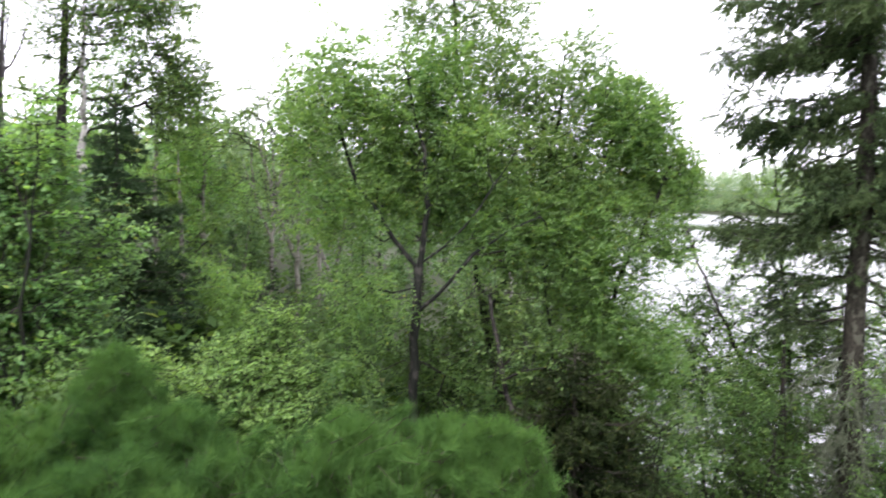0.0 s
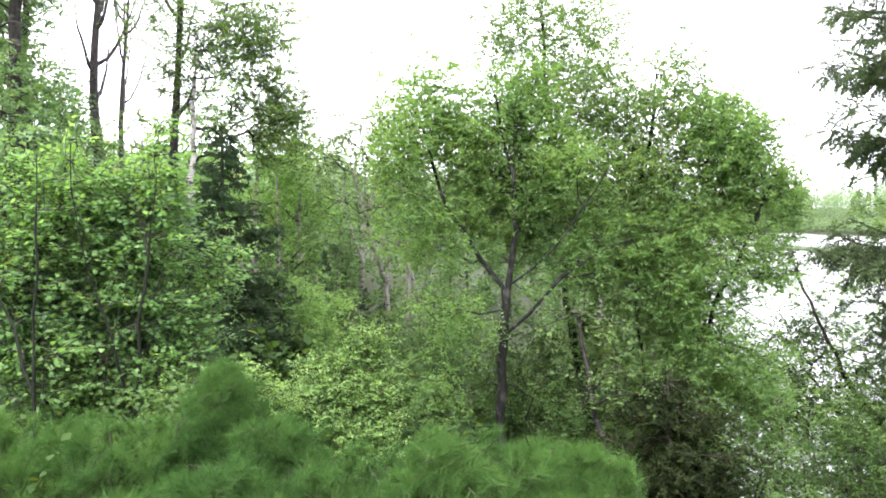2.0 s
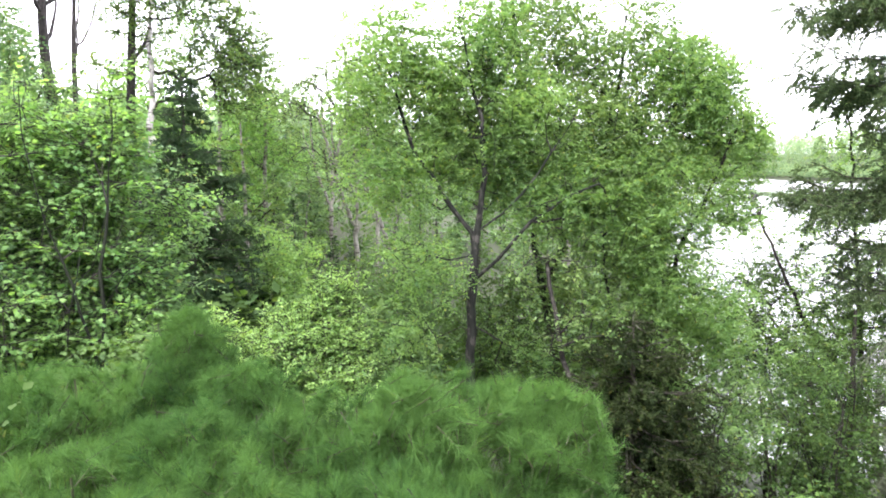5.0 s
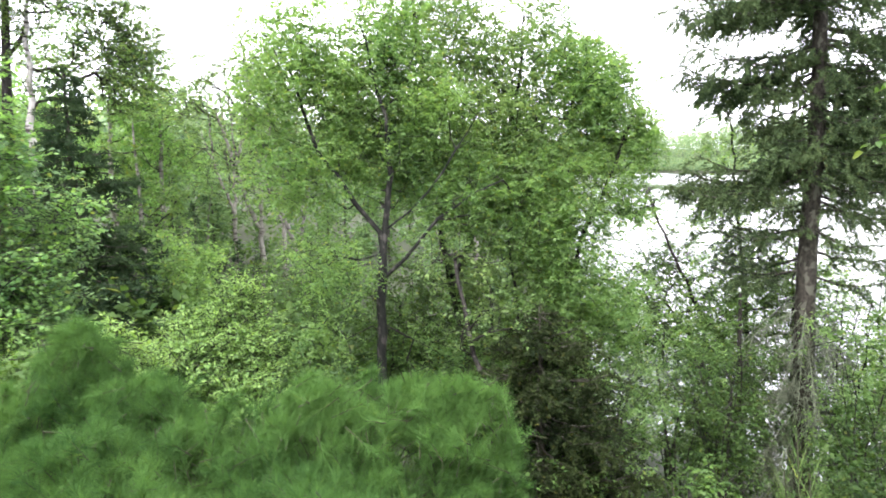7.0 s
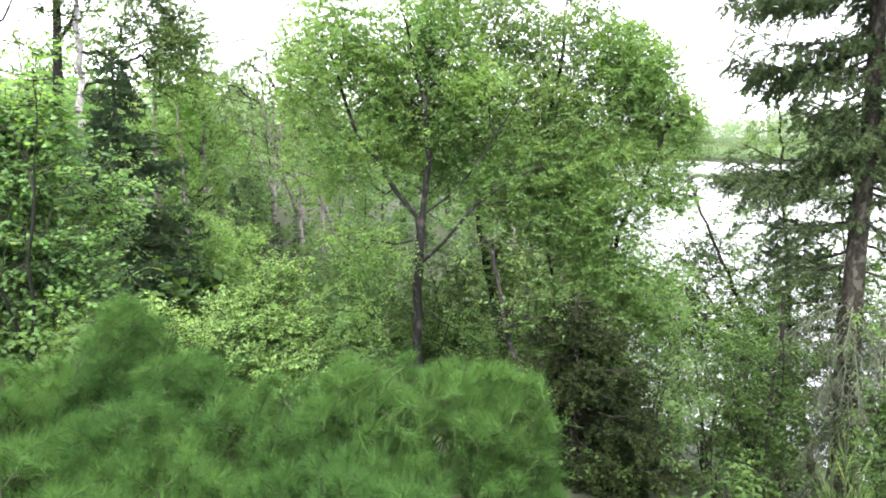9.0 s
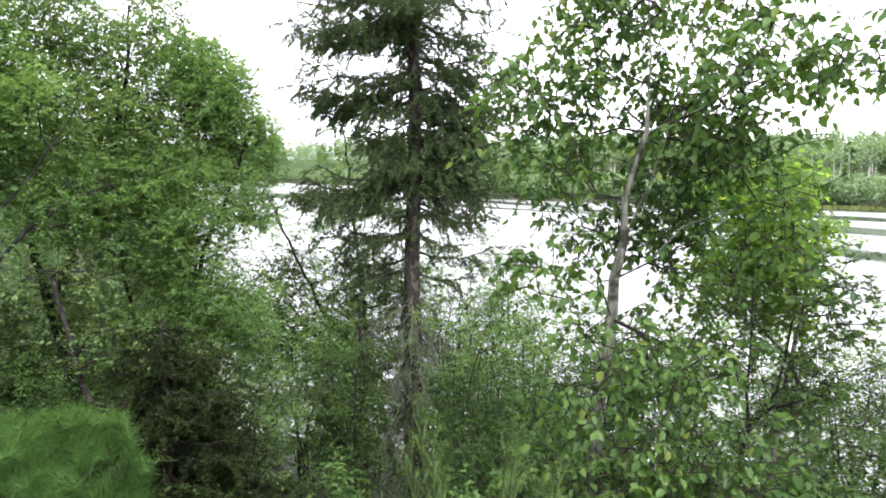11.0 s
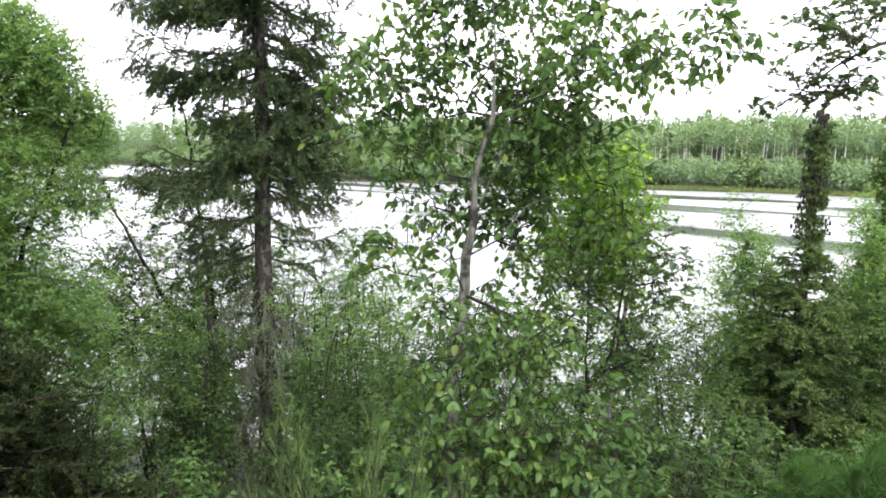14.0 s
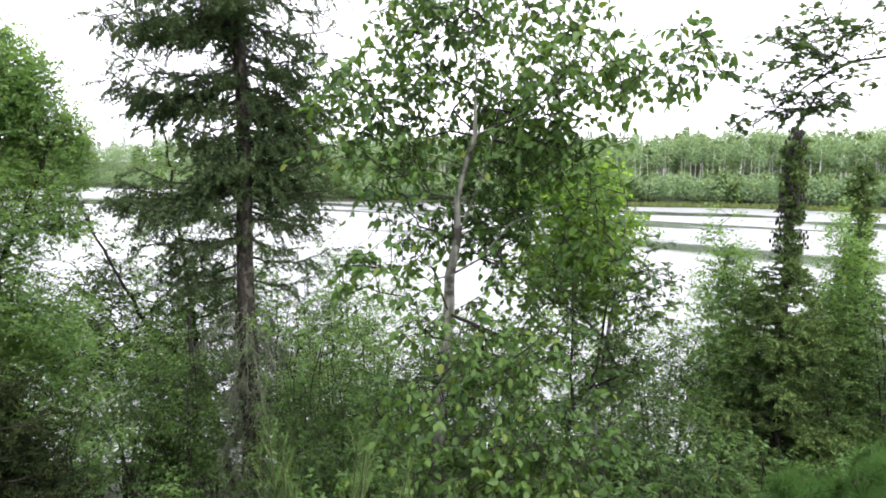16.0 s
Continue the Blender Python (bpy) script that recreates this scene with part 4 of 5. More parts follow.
broadleaf("shore_birch", "slender light-leaved birch standing behind the spruce",
          [[G(5.6, 10.6), (5.6, 10.6, 3.5), (5.4, 10.7, 5.5), (5.2, 10.7, 7.6)], [(5.5, 10.6, 4.5), (5.9, 10.4, 6.0)]],
          [(5.15, 10.7, 7.4, 0.5, 0.5, 1), (5.3, 10.7, 6.6, 0.5, 0.5, 0.7), (5.2, 10.6, 5.6, 0.7, 0.5, 1), (5.6, 10.6, 4.8, 0.9, 0.6, 1), (5.3, 10.4, 3.9, 0.9, 0.5, 1), (6.3, 10.3, 4.4, 0.8, 0.6, 1)],
          LEAF_ALDER, BARK_DARK, 0.045, 260, twigs=4, long=0.3, per=7, size=0.062, seed=16)
broadleaf("alder_tree", "slim alder with soft green leaves close behind the spruce",
          [[G(6.0, 9.9), (5.98, 9.9, 3.6), (5.9, 9.9, 5.0), (5.85, 9.95, 6.4)], [(5.95, 9.9, 4.0), (5.5, 10.1, 5.2)], [(5.95, 9.9, 4.3), (6.2, 9.7, 5.4)]],
          BEHIND, LEAF_WILLOW, BARK_DARK, 0.035, 300, twigs=4, long=0.28, per=7, size=0.055, seed=17, stalked=False)


def hanging_twigs():
    """Dead lichen-grey twigs that hang about the spruce's lower trunk."""
    rng = np.random.default_rng(23)
    tree = bpy.data.objects["spruce_tree"]
    x, y = 5.38, 8.66
    for k in range(105):
        z = rng.uniform(1.0, 4.8)
        bearing, reach = rng.uniform(0, 360), rng.uniform(0.4, 1.1)
        ray = np.array((math.sin(radians(bearing)), math.cos(radians(bearing)), 0))
        s = np.linspace(0, 1, 6)
        line = np.array((x, y, z)) + ray * (reach * s)[:, None] + np.stack([0 * s, 0 * s, -reach * rng.uniform(0.5, 1.3) * s**1.6], -1)
        m = 26
        t = rng.uniform(0.15, 1, m)
        at = np.stack([np.interp(t, s, line[:, i]) for i in range(3)], -1)
        end = at + unit(ray * 0.4 + rng.normal(size=(m, 3)) * 0.4 + (0, 0, -0.9)) * rng.uniform(0.1, 0.4, (m, 1))
        fine = at[:, None] + (end - at)[:, None] * rng.uniform(0.2, 1, (m, 3, 1))
        fine = fine.reshape(-1, 3)
        fuzz = fine + unit(rng.normal(size=fine.shape) + (0, 0, -0.6)) * rng.uniform(0.04, 0.12, (len(fine), 1))
        part("dead_branch", joined([tube(line, 0.008 * (1 - 0.8 * s) + 0.001, 4), sticks(at, end, 0.004, 0.003), sticks(fine, fuzz, 0.0035, 0.002)]), TWIG_LICHEN, tree, "lichen-grey dead branch")


hanging_twigs()

rng = np.random.default_rng(25)
stub = thing("dead_sapling", G(4.65, 8.85), "thin dark dead trunk beside the spruce", "tree")
line = np.array([G(4.65, 8.85), (4.62, 8.85, 2.2), (4.58, 8.87, 3.4), (4.56, 8.88, 4.6)])
part("trunk", tube(line, [0.06, 0.05, 0.04, 0.02], 7), BARK_DARK, stub, smooth=True)
for k in range(9):
    z = rng.uniform(1.6, 4.4)
    way = unit(np.array((rng.normal(), rng.normal(), 0.25)))
    s = np.linspace(0, 1, 4)
    part("branch", tube(np.array((4.6, 8.86, z)) + way * (s * rng.uniform(0.2, 0.7))[:, None], 0.012 * (1 - 0.8 * s), 4), BARK_DARK, stub)

# ---- the poplar and the saplings beside it ----
broadleaf("poplar_tree", "young balsam poplar with large drooping dark leaves",
          [[G(3.38, 3.2), (3.42, 3.17, 3.8), (3.45, 3.13, 4.6), (3.47, 3.11, 5.19), (3.50, 3.07, 5.7), (3.53, 3.05, 6.0), (3.58, 2.98, 6.5), (3.62, 2.93, 6.95), (3.62, 2.95, 7.5), (3.6, 3.0, 8.2)],
           [(3.53, 3.05, 5.95), (3.62, 2.92, 6.4), (3.75, 2.8, 7.0), (3.8, 2.7, 7.6)],
           [(3.5, 3.07, 5.6), (3.7, 2.7, 6.1), (3.95, 2.4, 6.3), (4.2, 2.1, 6.3)],
           [(3.6, 2.95, 6.7), (3.95, 2.5, 7.0), (4.3, 1.9, 7.2), (4.38, 1.6, 7.3)]],
          POP_TOP + POP + POP_LOW, LEAF_POPLAR, BARK_POPLAR, 0.052, 1320, twigs=2, long=0.22, per=4, size=0.066, seed=31, droop=0.7, aspect=0.68, flat=0.8, fine=True, power=0.85, singles=(3.6, 2.4, 6.6))
broadleaf("alder_sapling", "thin forked sapling with small grey-green leaves",
          [[G(4.84, 2.9), (4.86, 2.87, 4.0), (4.87, 2.87, 4.46), (4.86, 2.86, 5.0), (4.9, 2.9, 5.6)],
           [(4.87, 2.87, 4.4), (4.96, 2.7, 4.75), (5.0, 2.62, 5.4)], [(4.87, 2.87, 4.45), (4.95, 2.72, 4.62), (5.1, 2.4, 4.8)]],
          SAPL, LEAF_WILLOW, BARK_DARK, 0.022, 150, twigs=4, long=0.22, per=6, size=0.05, seed=32, category="sapling")
broadleaf("aspen_sapling", "slender young aspen with bright yellow-green leaves",
          [[G(5.35, 2.9), (5.35, 2.9, 4.0), (5.4, 2.8, 5.2), (5.5, 2.7, 6.2)], [(5.37, 2.87, 4.6), (5.6, 2.5, 5.6)], [(5.38, 2.85, 4.9), (5.1, 3.2, 5.6)]],
          YELL, LEAF_ASPEN, BARK_PALE, 0.022, 620, twigs=3, long=0.22, per=5, size=0.06, seed=34, droop=0.4, aspect=0.7, flat=0.7, category="sapling", stalked=False)
broadleaf("maple_bough", "leafy maple bough hanging against the white sky",
          [[G(5.6, -0.6), (5.6, -0.6, 5.5), (5.55, -0.4, 6.8), (5.3, 0.3, 7.2), (4.9, 0.9, 7.2), (4.7, 1.3, 6.9)]],
          RLEAF, LEAF_LOW, BARK_STEM, 0.011, 120, twigs=2, long=0.22, per=5, size=0.052, seed=33, lobed=True, aspect=0.95, flat=0.25, category="tree")


def column(f):
    return 0.07 + 1.45 * max(0, 0.74 - f) ** 0.78


FIR = G(8.47, 2.1)
conifer("fir_tree", "narrow-topped balsam fir with dark cones at the lake", FIR, 6.93 - FIR[2], 0.98, NEEDLE_FIR, BARK_SPRUCE, 0.075, seed=41,
        whorl=0.115, around=8, droop=0.1, lift=0.2, twig=0.40, per_metre=120, length=0.05, width=0.019, hang=0.15, profile=column)


def cones(tree, x, y, low, top, count, seed):
    """Upright dark cones crowding the fir's tip."""
    rng = np.random.default_rng(seed)
    s = np.linspace(0, 1, 6)
    one = mesh_of("cone", *tube(np.stack([0 * s, 0 * s, s * 0.075], -1), 0.016 * np.sin(0.35 + 2.6 * s) + 0.002, 7), smooth=True)
    one.materials.append(CONE)
    for k in range(count):
        z = rng.uniform(low, top)
        a, r = rng.uniform(0, 6.28), (top - z) * 0.08 + rng.uniform(0.01, 0.1)
        ob = new("cone", one)
        ob.parent = tree
        ob.location = (x + r * math.cos(a) - tree.location[0], y + r * math.sin(a) - tree.location[1], z - tree.location[2])
        ob.scale = (rng.uniform(0.6, 0.9),) * 3


cones(bpy.data.objects["fir_tree.001"], 8.47, 2.1, 5.5, 6.95, 260, 43)
FIR2 = G(9.82, 1.6)
conifer("fir_tree", "young green fir beside a taller one", FIR2, 6.65 - FIR2[2], 1.0, NEEDLE_FIR, BARK_SPRUCE, 0.07, seed=42,
        whorl=0.14, around=9, droop=0.1, lift=0.2, twig=0.46, per_metre=110, length=0.052, width=0.018, hang=0.15, profile=column)


def shrub(x, y, top, wide, leaf, seed, size=0.048, label="grey-green leafy shrub on the lake bank", count=None, lobed=False):
    base = G(x, y)
    h = max(0.6, top - base[2])
    rng = np.random.default_rng(seed)
    lumps = [(x + rng.normal() * wide * 0.4, y + rng.normal() * wide * 0.4, base[2] + h * f, wide * rng.uniform(0.45, 0.75), h * 0.22, 1)
             for f in (0.3, 0.45, 0.55, 0.68, 0.8)]
    stems = [[base, (x + rng.normal() * 0.1, y + rng.normal() * 0.1, base[2] + h * 0.45), (x + rng.normal() * wide * 0.4, y + rng.normal() * wide * 0.4, base[2] + h * 0.85)]]
    stems += [[(x, y, base[2] + 0.1), (x + rng.normal() * wide * 0.5, y + rng.normal() * wide * 0.5, base[2] + h * 0.8)] for k in range(3)]
    return broadleaf("shrub", label, stems, lumps, leaf, BARK_DARK, 0.025, count or int(50 * wide * h), twigs=6, long=0.3, per=8, size=size, lobed=lobed,
                     seed=seed, category="shrub", group="shrubs on the bank", aspect=0.5, stalked=False)


BANK = ((38.5, 9.6, 5.0, 0.9), (41, 11, 4.7, 1.2), (44, 9.2, 4.6, 1.0), (48, 10.5, 4.2, 1.1), (53, 10, 4.3, 1.1), (58, 9.0, 4.5, 1.0), (62, 8.6, 4.5, 1.0), (67, 9, 4.5, 1.0),
        (71.5, 8.7, 5.2, 0.42), (80, 9, 4.9, 1.0), (75, 11, 4.6, 1.1), (14.5, 10, 3.8, 0.9), (18, 9.4, 3.7, 0.9), (22, 9.8, 3.9, 1.0), (25, 8.7, 4.2, 0.9), (26.5, 9.8, 4.4, 0.8))
MORE = ((20, 12, 3.9, 1.0), (25.5, 12, 4.8, 0.9), (25.5, 7.2, 3.3, 0.6), (38.5, 7.2, 4.2, 0.7), (40, 8, 4.7, 0.8), (36, 9.0, 5.0, 0.8), (34.5, 11.6, 4.9, 0.8), (29, 11.6, 4.8, 0.8), (26.5, 9.2, 4.7, 0.7), (22, 10.6, 4.6, 0.9), (46, 8.4, 4.5, 0.8), (32, 10.6, 3.5, 0.9), (28.5, 11.4, 3.3, 0.9), (35, 10.8, 3.9, 0.9), (37.5, 9.8, 4.0, 0.8), (84, 9, 5.4, 0.9), (72, 10, 5.2, 0.8))
MORE += ((23, 8.6, 4.2, 0.7), (26.5, 8.3, 4.3, 0.6), (0.5, 8.9, 5.4, 0.8), (4, 8.9, 5.3, 0.8), (7, 9.2, 5.0, 0.8), (-2.5, 9, 5.2, 0.7), (9, 8.8, 3.8, 0.6), (14, 8.1, 4.4, 0.8), (17, 8.3, 4.4, 0.8), (12.5, 9, 4.7, 0.8))
# Below bearing 14, under the alders, dark leaves carry the crowns' shade in colour.
for k, (b, d, top, wide) in enumerate(BANK + MORE):
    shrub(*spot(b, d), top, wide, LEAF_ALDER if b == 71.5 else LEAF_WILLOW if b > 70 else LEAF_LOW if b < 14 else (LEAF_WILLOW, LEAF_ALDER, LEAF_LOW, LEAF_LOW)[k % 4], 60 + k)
for k, (b, d, top, wide) in enumerate(((38, 5.5, 4.3, 0.8), (50, 4.2, 4.5, 0.8), (57, 4.2, 4.5, 0.8), (64, 4.8, 4.4, 0.9), (44, 6.2, 4.3, 0.8), (24.5, 5.6, 3.6, 0.5), (71, 5.5, 4.4, 0.8), (54, 6.3, 4.1, 0.8), (61, 6.6, 4.1, 0.8),
                                       (24, 6.2, 3.6, 0.7), (37.5, 4.8, 3.9, 0.5), (44, 4.6, 4.4, 0.6), (68, 7, 4.3, 0.8), (76, 6.5, 4.2, 0.7), (52, 7.2, 3.8, 0.7), (58, 7.4, 3.7, 0.7), (64, 7.2, 3.9, 0.8), (69.5, 6.2, 4.1, 0.7), (36.5, 7.6, 3.6, 0.6), (41.5, 7.0, 4.1, 0.7), (47, 7.4, 4.2, 0.8))):
    shrub(*spot(b, d), top, wide, LEAF_POPLAR if k % 2 else LEAF_LOW, 90 + k, size=0.068 if d < 6.3 else 0.055, label="broad-leaved green shrub under the poplar", lobed=d < 6.3,
          count=int(22 * wide * (top - 2.5)) if d < 6.3 else None)

for k, (b, d, top, wide) in enumerate(((34, 10.2, 5.3, 0.6), (36.5, 10, 5.5, 0.6), (39.5, 10.2, 5.3, 0.6), (42.5, 10, 5.1, 0.6), (73.2, 9.0, 6.0, 0.5), (79.5, 9.8, 6.1, 0.55), (56, 10.5, 5.0, 0.6), (63.5, 10, 5.0, 0.55), (68, 9.8, 5.1, 0.55))):
    shrub(*spot(b, d), top, wide, LEAF_ALDER, 150 + k, size=0.05, label="light green leafy bush at the water", count=420 if b > 72 else 130)
shrub(0.62, 3.0, 4.72, 0.35, LEAF_LOW, 140, label="low green shrub at the feet of young pines", count=60)

# ---- the left wood: maples, bushes, firs, birches ----
broadleaf("maple_sapling", "young maple with bright layered leaves and a thin dark stem",
          [[G(-3.24, 4.9), (-3.23, 4.92, 4.52), (-3.18, 4.95, 5.39), (-3.13, 5.0, 5.93), (-3.07, 5.04, 6.47), (-3.02, 5.07, 6.97)],
           [(-3.2, 4.9, 4.9), (-3.27, 4.79, 5.6), (-3.42, 4.69, 6.05), (-3.47, 4.65, 6.48), (-3.48, 4.64, 7.08)],
           [(-3.27, 4.79, 5.6), (-3.09, 4.76, 5.75), (-2.98, 4.8, 6.15)], [(-3.18, 4.95, 5.5), (-3.0, 4.98, 5.64), (-2.84, 5.02, 5.81)]],
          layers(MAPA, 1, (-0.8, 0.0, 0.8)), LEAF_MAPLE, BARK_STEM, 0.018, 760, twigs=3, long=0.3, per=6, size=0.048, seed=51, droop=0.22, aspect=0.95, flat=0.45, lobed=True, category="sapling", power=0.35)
broadleaf("maple_sapling", "leafy maple sapling crowded among other saplings",
          [[G(-3.6, 4.32), (-3.58, 4.32, 5.28), (-3.57, 4.32, 5.85), (-3.56, 4.36, 6.41), (-3.6, 4.42, 7.0)], [(-3.58, 4.32, 5.2), (-3.8, 4.4, 5.7), (-4.1, 4.4, 6.2)],
           [(-3.6, 4.32, 4.6), (-3.27, 4.54, 4.83), (-3.2, 4.6, 5.42), (-3.11, 4.66, 5.88)]],
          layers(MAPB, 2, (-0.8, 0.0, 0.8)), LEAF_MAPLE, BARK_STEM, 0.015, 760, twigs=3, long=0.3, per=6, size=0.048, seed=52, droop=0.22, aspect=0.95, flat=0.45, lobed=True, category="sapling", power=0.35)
broadleaf("raspberry_bush", "bright yellow-green leafy bush behind the pines",
          [[G(-1.9, 6.2), (-1.9, 6.2, 4.4), (-1.7, 6.2, 5.0)], [(-1.9, 6.2, 4.0), (-2.2, 5.8, 4.6)], [(-1.9, 6.2, 4.0), (-1.5, 6.1, 4.5)]],
          BUSH, LEAF_BUSH, BARK_STEM, 0.02, 900, twigs=4, long=0.2, per=9, size=0.036, seed=53, droop=0.15, aspect=0.7, flat=0.45, category="bush")
conifer("fir_tree", "dark green fir behind the maples", G(-4.46, 9.18), 7.85 - G(-4.46, 9.18)[2], 1.35, NEEDLE_WOOD, BARK_SPRUCE, 0.08, seed=54,
        whorl=0.17, around=6, droop=0.15, lift=0.1, twig=0.5, per_metre=90, length=0.062, width=0.022, hang=0.25)
broadleaf("birch_tree", "tall white-barked birch with an airy crown",
          [[G(-5.95, 10.9), (-5.94, 10.88, 4.8), (-5.9, 10.9, 6.5), (-5.83, 10.95, 8.5), (-5.75, 11.0, 10.3), (-5.6, 11, 11.5)]],
          BIRL, LEAF_DULL, BARK_BIRCH, 0.06, 680, twigs=5, long=0.4, per=8, size=0.056, seed=55, power=0.95)


# Past bearing -17 a darker leaf puts the understorey's shade into the colour.
for k, (b, d, top, wide) in enumerate(((-16, 9, 5.0, 1.0), (-12, 9.5, 4.5, 1.0), (-19, 10.5, 5.7, 1.1), (-8, 10.5, 5.0, 1.0), (-14, 11.8, 5.3, 1.2), (-22, 8, 4.6, 0.8), (-10, 13, 5.3, 1.2),
                                       (-5, 11.5, 5.2, 1.1), (-27, 8, 4.6, 0.8), (-32, 7.6, 5.5, 0.9), (-38, 7.2, 6.0, 0.9), (-24, 6.6, 4.5, 0.7), (-30, 5.6, 5.0, 0.7), (-37, 4.6, 5.0, 0.6), (-6, 6.8, 4.3, 0.7), (-31.5, 7.4, 6.9, 0.7), (-35, 7.2, 7.1, 0.8), (-39, 6.8, 7.3, 0.8))):
    shrub(*spot(b, d), top, wide, LEAF_WILLOW if d < 6 or b > -17 else LEAF_FOREST if d < 7.5 else (LEAF_FOREST, LEAF_MAPLE, LEAF_ALDER)[k % 3], 120 + k, size=0.058, label="leafy green bush in the wood",
          count=int(75 * wide * (top - 3)))


def snag(x, y, top, seed, radius=0.1):
    """A dead trunk with broken branches."""
    rng = np.random.default_rng(seed)
    base = np.array(G(x, y))
    tree = thing("dead_tree", base, "bare grey dead trunk with broken branches", "tree", "dead trees")
    h = np.linspace(0, top - base[2], 16)
    line = base + np.stack([0.13 * np.sin(h * 0.75 + seed), 0.1 * np.cos(h * 0.6), h], -1)
    part("trunk", tube(line, radius * (1 - 0.82 * (h / h[-1]) ** 1.3), 9), BARK_DEAD, tree, smooth=True)
    # forking limbs that rise beside the top, each with a few twigs
    for k in range(9):
        f = rng.uniform(0.52, 0.9)
        at = np.array([np.interp(f * h[-1], h, line[:, i]) for i in range(3)])
        turn = rng.uniform(0, 6.28)
        out = np.array((math.cos(turn), math.sin(turn), 0))
        ln = rng.uniform(0.9, 2.4) * (1.3 - f)  + 0.5
        s = np.linspace(0, 1, 7)[:, None]
        limb = at + out * ln * 0.5 * s**0.7 + np.array((0, 0, ln)) * s**1.25 + rng.normal(size=(7, 3)) * 0.025 * s
        branch = part("branch", tube(limb, radius * 0.3 * (1 - 0.85 * s[:, 0]) + 0.004, 6), BARK_DEAD, tree)
        for q in range(3):
            start = limb[rng.integers(2, 6)]
            way = unit(out * rng.normal() + np.array((rng.normal() * 0.6, rng.normal() * 0.6, rng.uniform(0.2, 1.2))))
            part("twig", tube(start + way * rng.uniform(0.25, 0.7) * s, 0.011 * (1 - 0.8 * s[:, 0]), 4), BARK_DEAD, branch)


snag(-9.05, 13.2, 13.0, 1, 0.15)
snag(-9.2, 14.3, 12.6, 2, 0.085)
snag(-6.35, 11.35, 12.0, 3, 0.11)


for x, y, h, seed in ((-7.15, 8.5, 8.2, 61), (-8.2, 8.6, 8.5, 56), (-9.5, 11.5, 8.0, 57)):
    base = G(x, y)
    rng = np.random.default_rng(seed)
    broadleaf("aspen_tree", "tall leafy aspen crowding the wood", [[base, (x, y, base[2] + h * 0.5), (x + 0.2, y, base[2] + h)]],
              [(x + rng.normal() * 0.5 - 0.35, y + rng.normal() * 0.5, base[2] + h * f, 0.95, 0.8, 1) for f in (0.3, 0.42, 0.55, 0.68, 0.8, 0.9, 1.0)],
              LEAF_FOREST, BARK_GREY, 0.1, 760, twigs=4, long=0.4, per=9, size=0.065, seed=seed, stalked=False)

# airy young aspens that close the skyline between the spruce and the alder
for x, y, top, seed in ((-7.1, 16.5, 10.0, 63), (-6.1, 16.9, 8.5, 64), (-8.6, 15.9, 9.3, 65)):
    base = G(x, y)
    rng = np.random.default_rng(seed)
    h = top - base[2]
    broadleaf("aspen_tree", "slim airy aspen with pale green leaves in the wood", [[base, (x, y, base[2] + h * 0.5), (x + 0.15, y, top - 0.3)]],
              [(x + rng.normal() * 0.4, y + rng.normal() * 0.4, base[2] + h * f, 1.05 - 0.45 * f, 0.75, 1) for f in (0.4, 0.5, 0.6, 0.7, 0.8, 0.88, 0.96)],
              LEAF_MAPLE, BARK_PALE, 0.07, 420, twigs=4, long=0.4, per=7, size=0.065, seed=seed, stalked=False)

for b, d, top, seed in ((-12.6, 16, 9.9, 58), (-10.8, 18, 9.8, 59), (-14.6, 19, 9.6, 60), (-9.4, 15.5, 8.8, 62)):
    x, y = spot(b, d)
    base = G(x, y)
    rng = np.random.default_rng(seed)
    h = top - base[2]
    broadleaf("bare_birch", "thin pale birch with crooked half-bare limbs",
              [[base, (x + 0.1, y, base[2] + h * 0.5), (x + rng.normal() * 0.3, y, top - 0.5)], [(x, y, base[2] + h * 0.4), (x + 0.6, y, base[2] + h * 0.8)], [(x, y, base[2] + h * 0.35), (x - 0.9, y, base[2] + h * 0.75)],
               [(x - 0.4, y, base[2] + h * 0.52), (x - 0.5, y - 0.3, base[2] + h * 0.86)], [(x + 0.3, y, base[2] + h * 0.6), (x + 0.9, y, base[2] + h * 0.8)]],
              [(x + rng.normal() * 0.8, y + rng.normal() * 0.8, base[2] + h * f, 1.2, 0.7, 1) for f in (0.6, 0.72, 0.82, 0.92)],
              LEAF_DULL, BARK_PALE, 0.06, 190, twigs=5, long=0.35, per=5, size=0.06, seed=seed, power=0.4, group="bare birches")

# ---- the wood behind ----
def wild(seed, h, wide, leaf, skin, low, size, count, name="forest_tree", label="leafy green forest tree"):
    """A forest tree on the origin, to be copied."""
    rng = np.random.default_rng(seed)
    lumps = [(rng.normal() * wide * 0.35, rng.normal() * wide * 0.35, h * f, wide * rng.uniform(0.5, 0.8) * (1.15 - 0.6 * f), h * 0.12, 1)
             for f in np.linspace(low, 0.92, 7)]
    limbs = [[(0, 0, -0.3), (rng.normal() * 0.1, rng.normal() * 0.1, h * 0.4), (rng.normal() * 0.2, rng.normal() * 0.2, h * 0.95)]]
    return broadleaf(name, label, limbs, lumps, leaf, skin, 0.012 * h, count, twigs=4, long=0.5, per=6, size=size * 1.15, seed=seed, group="forest trees", stalked=False, reach=0.9)


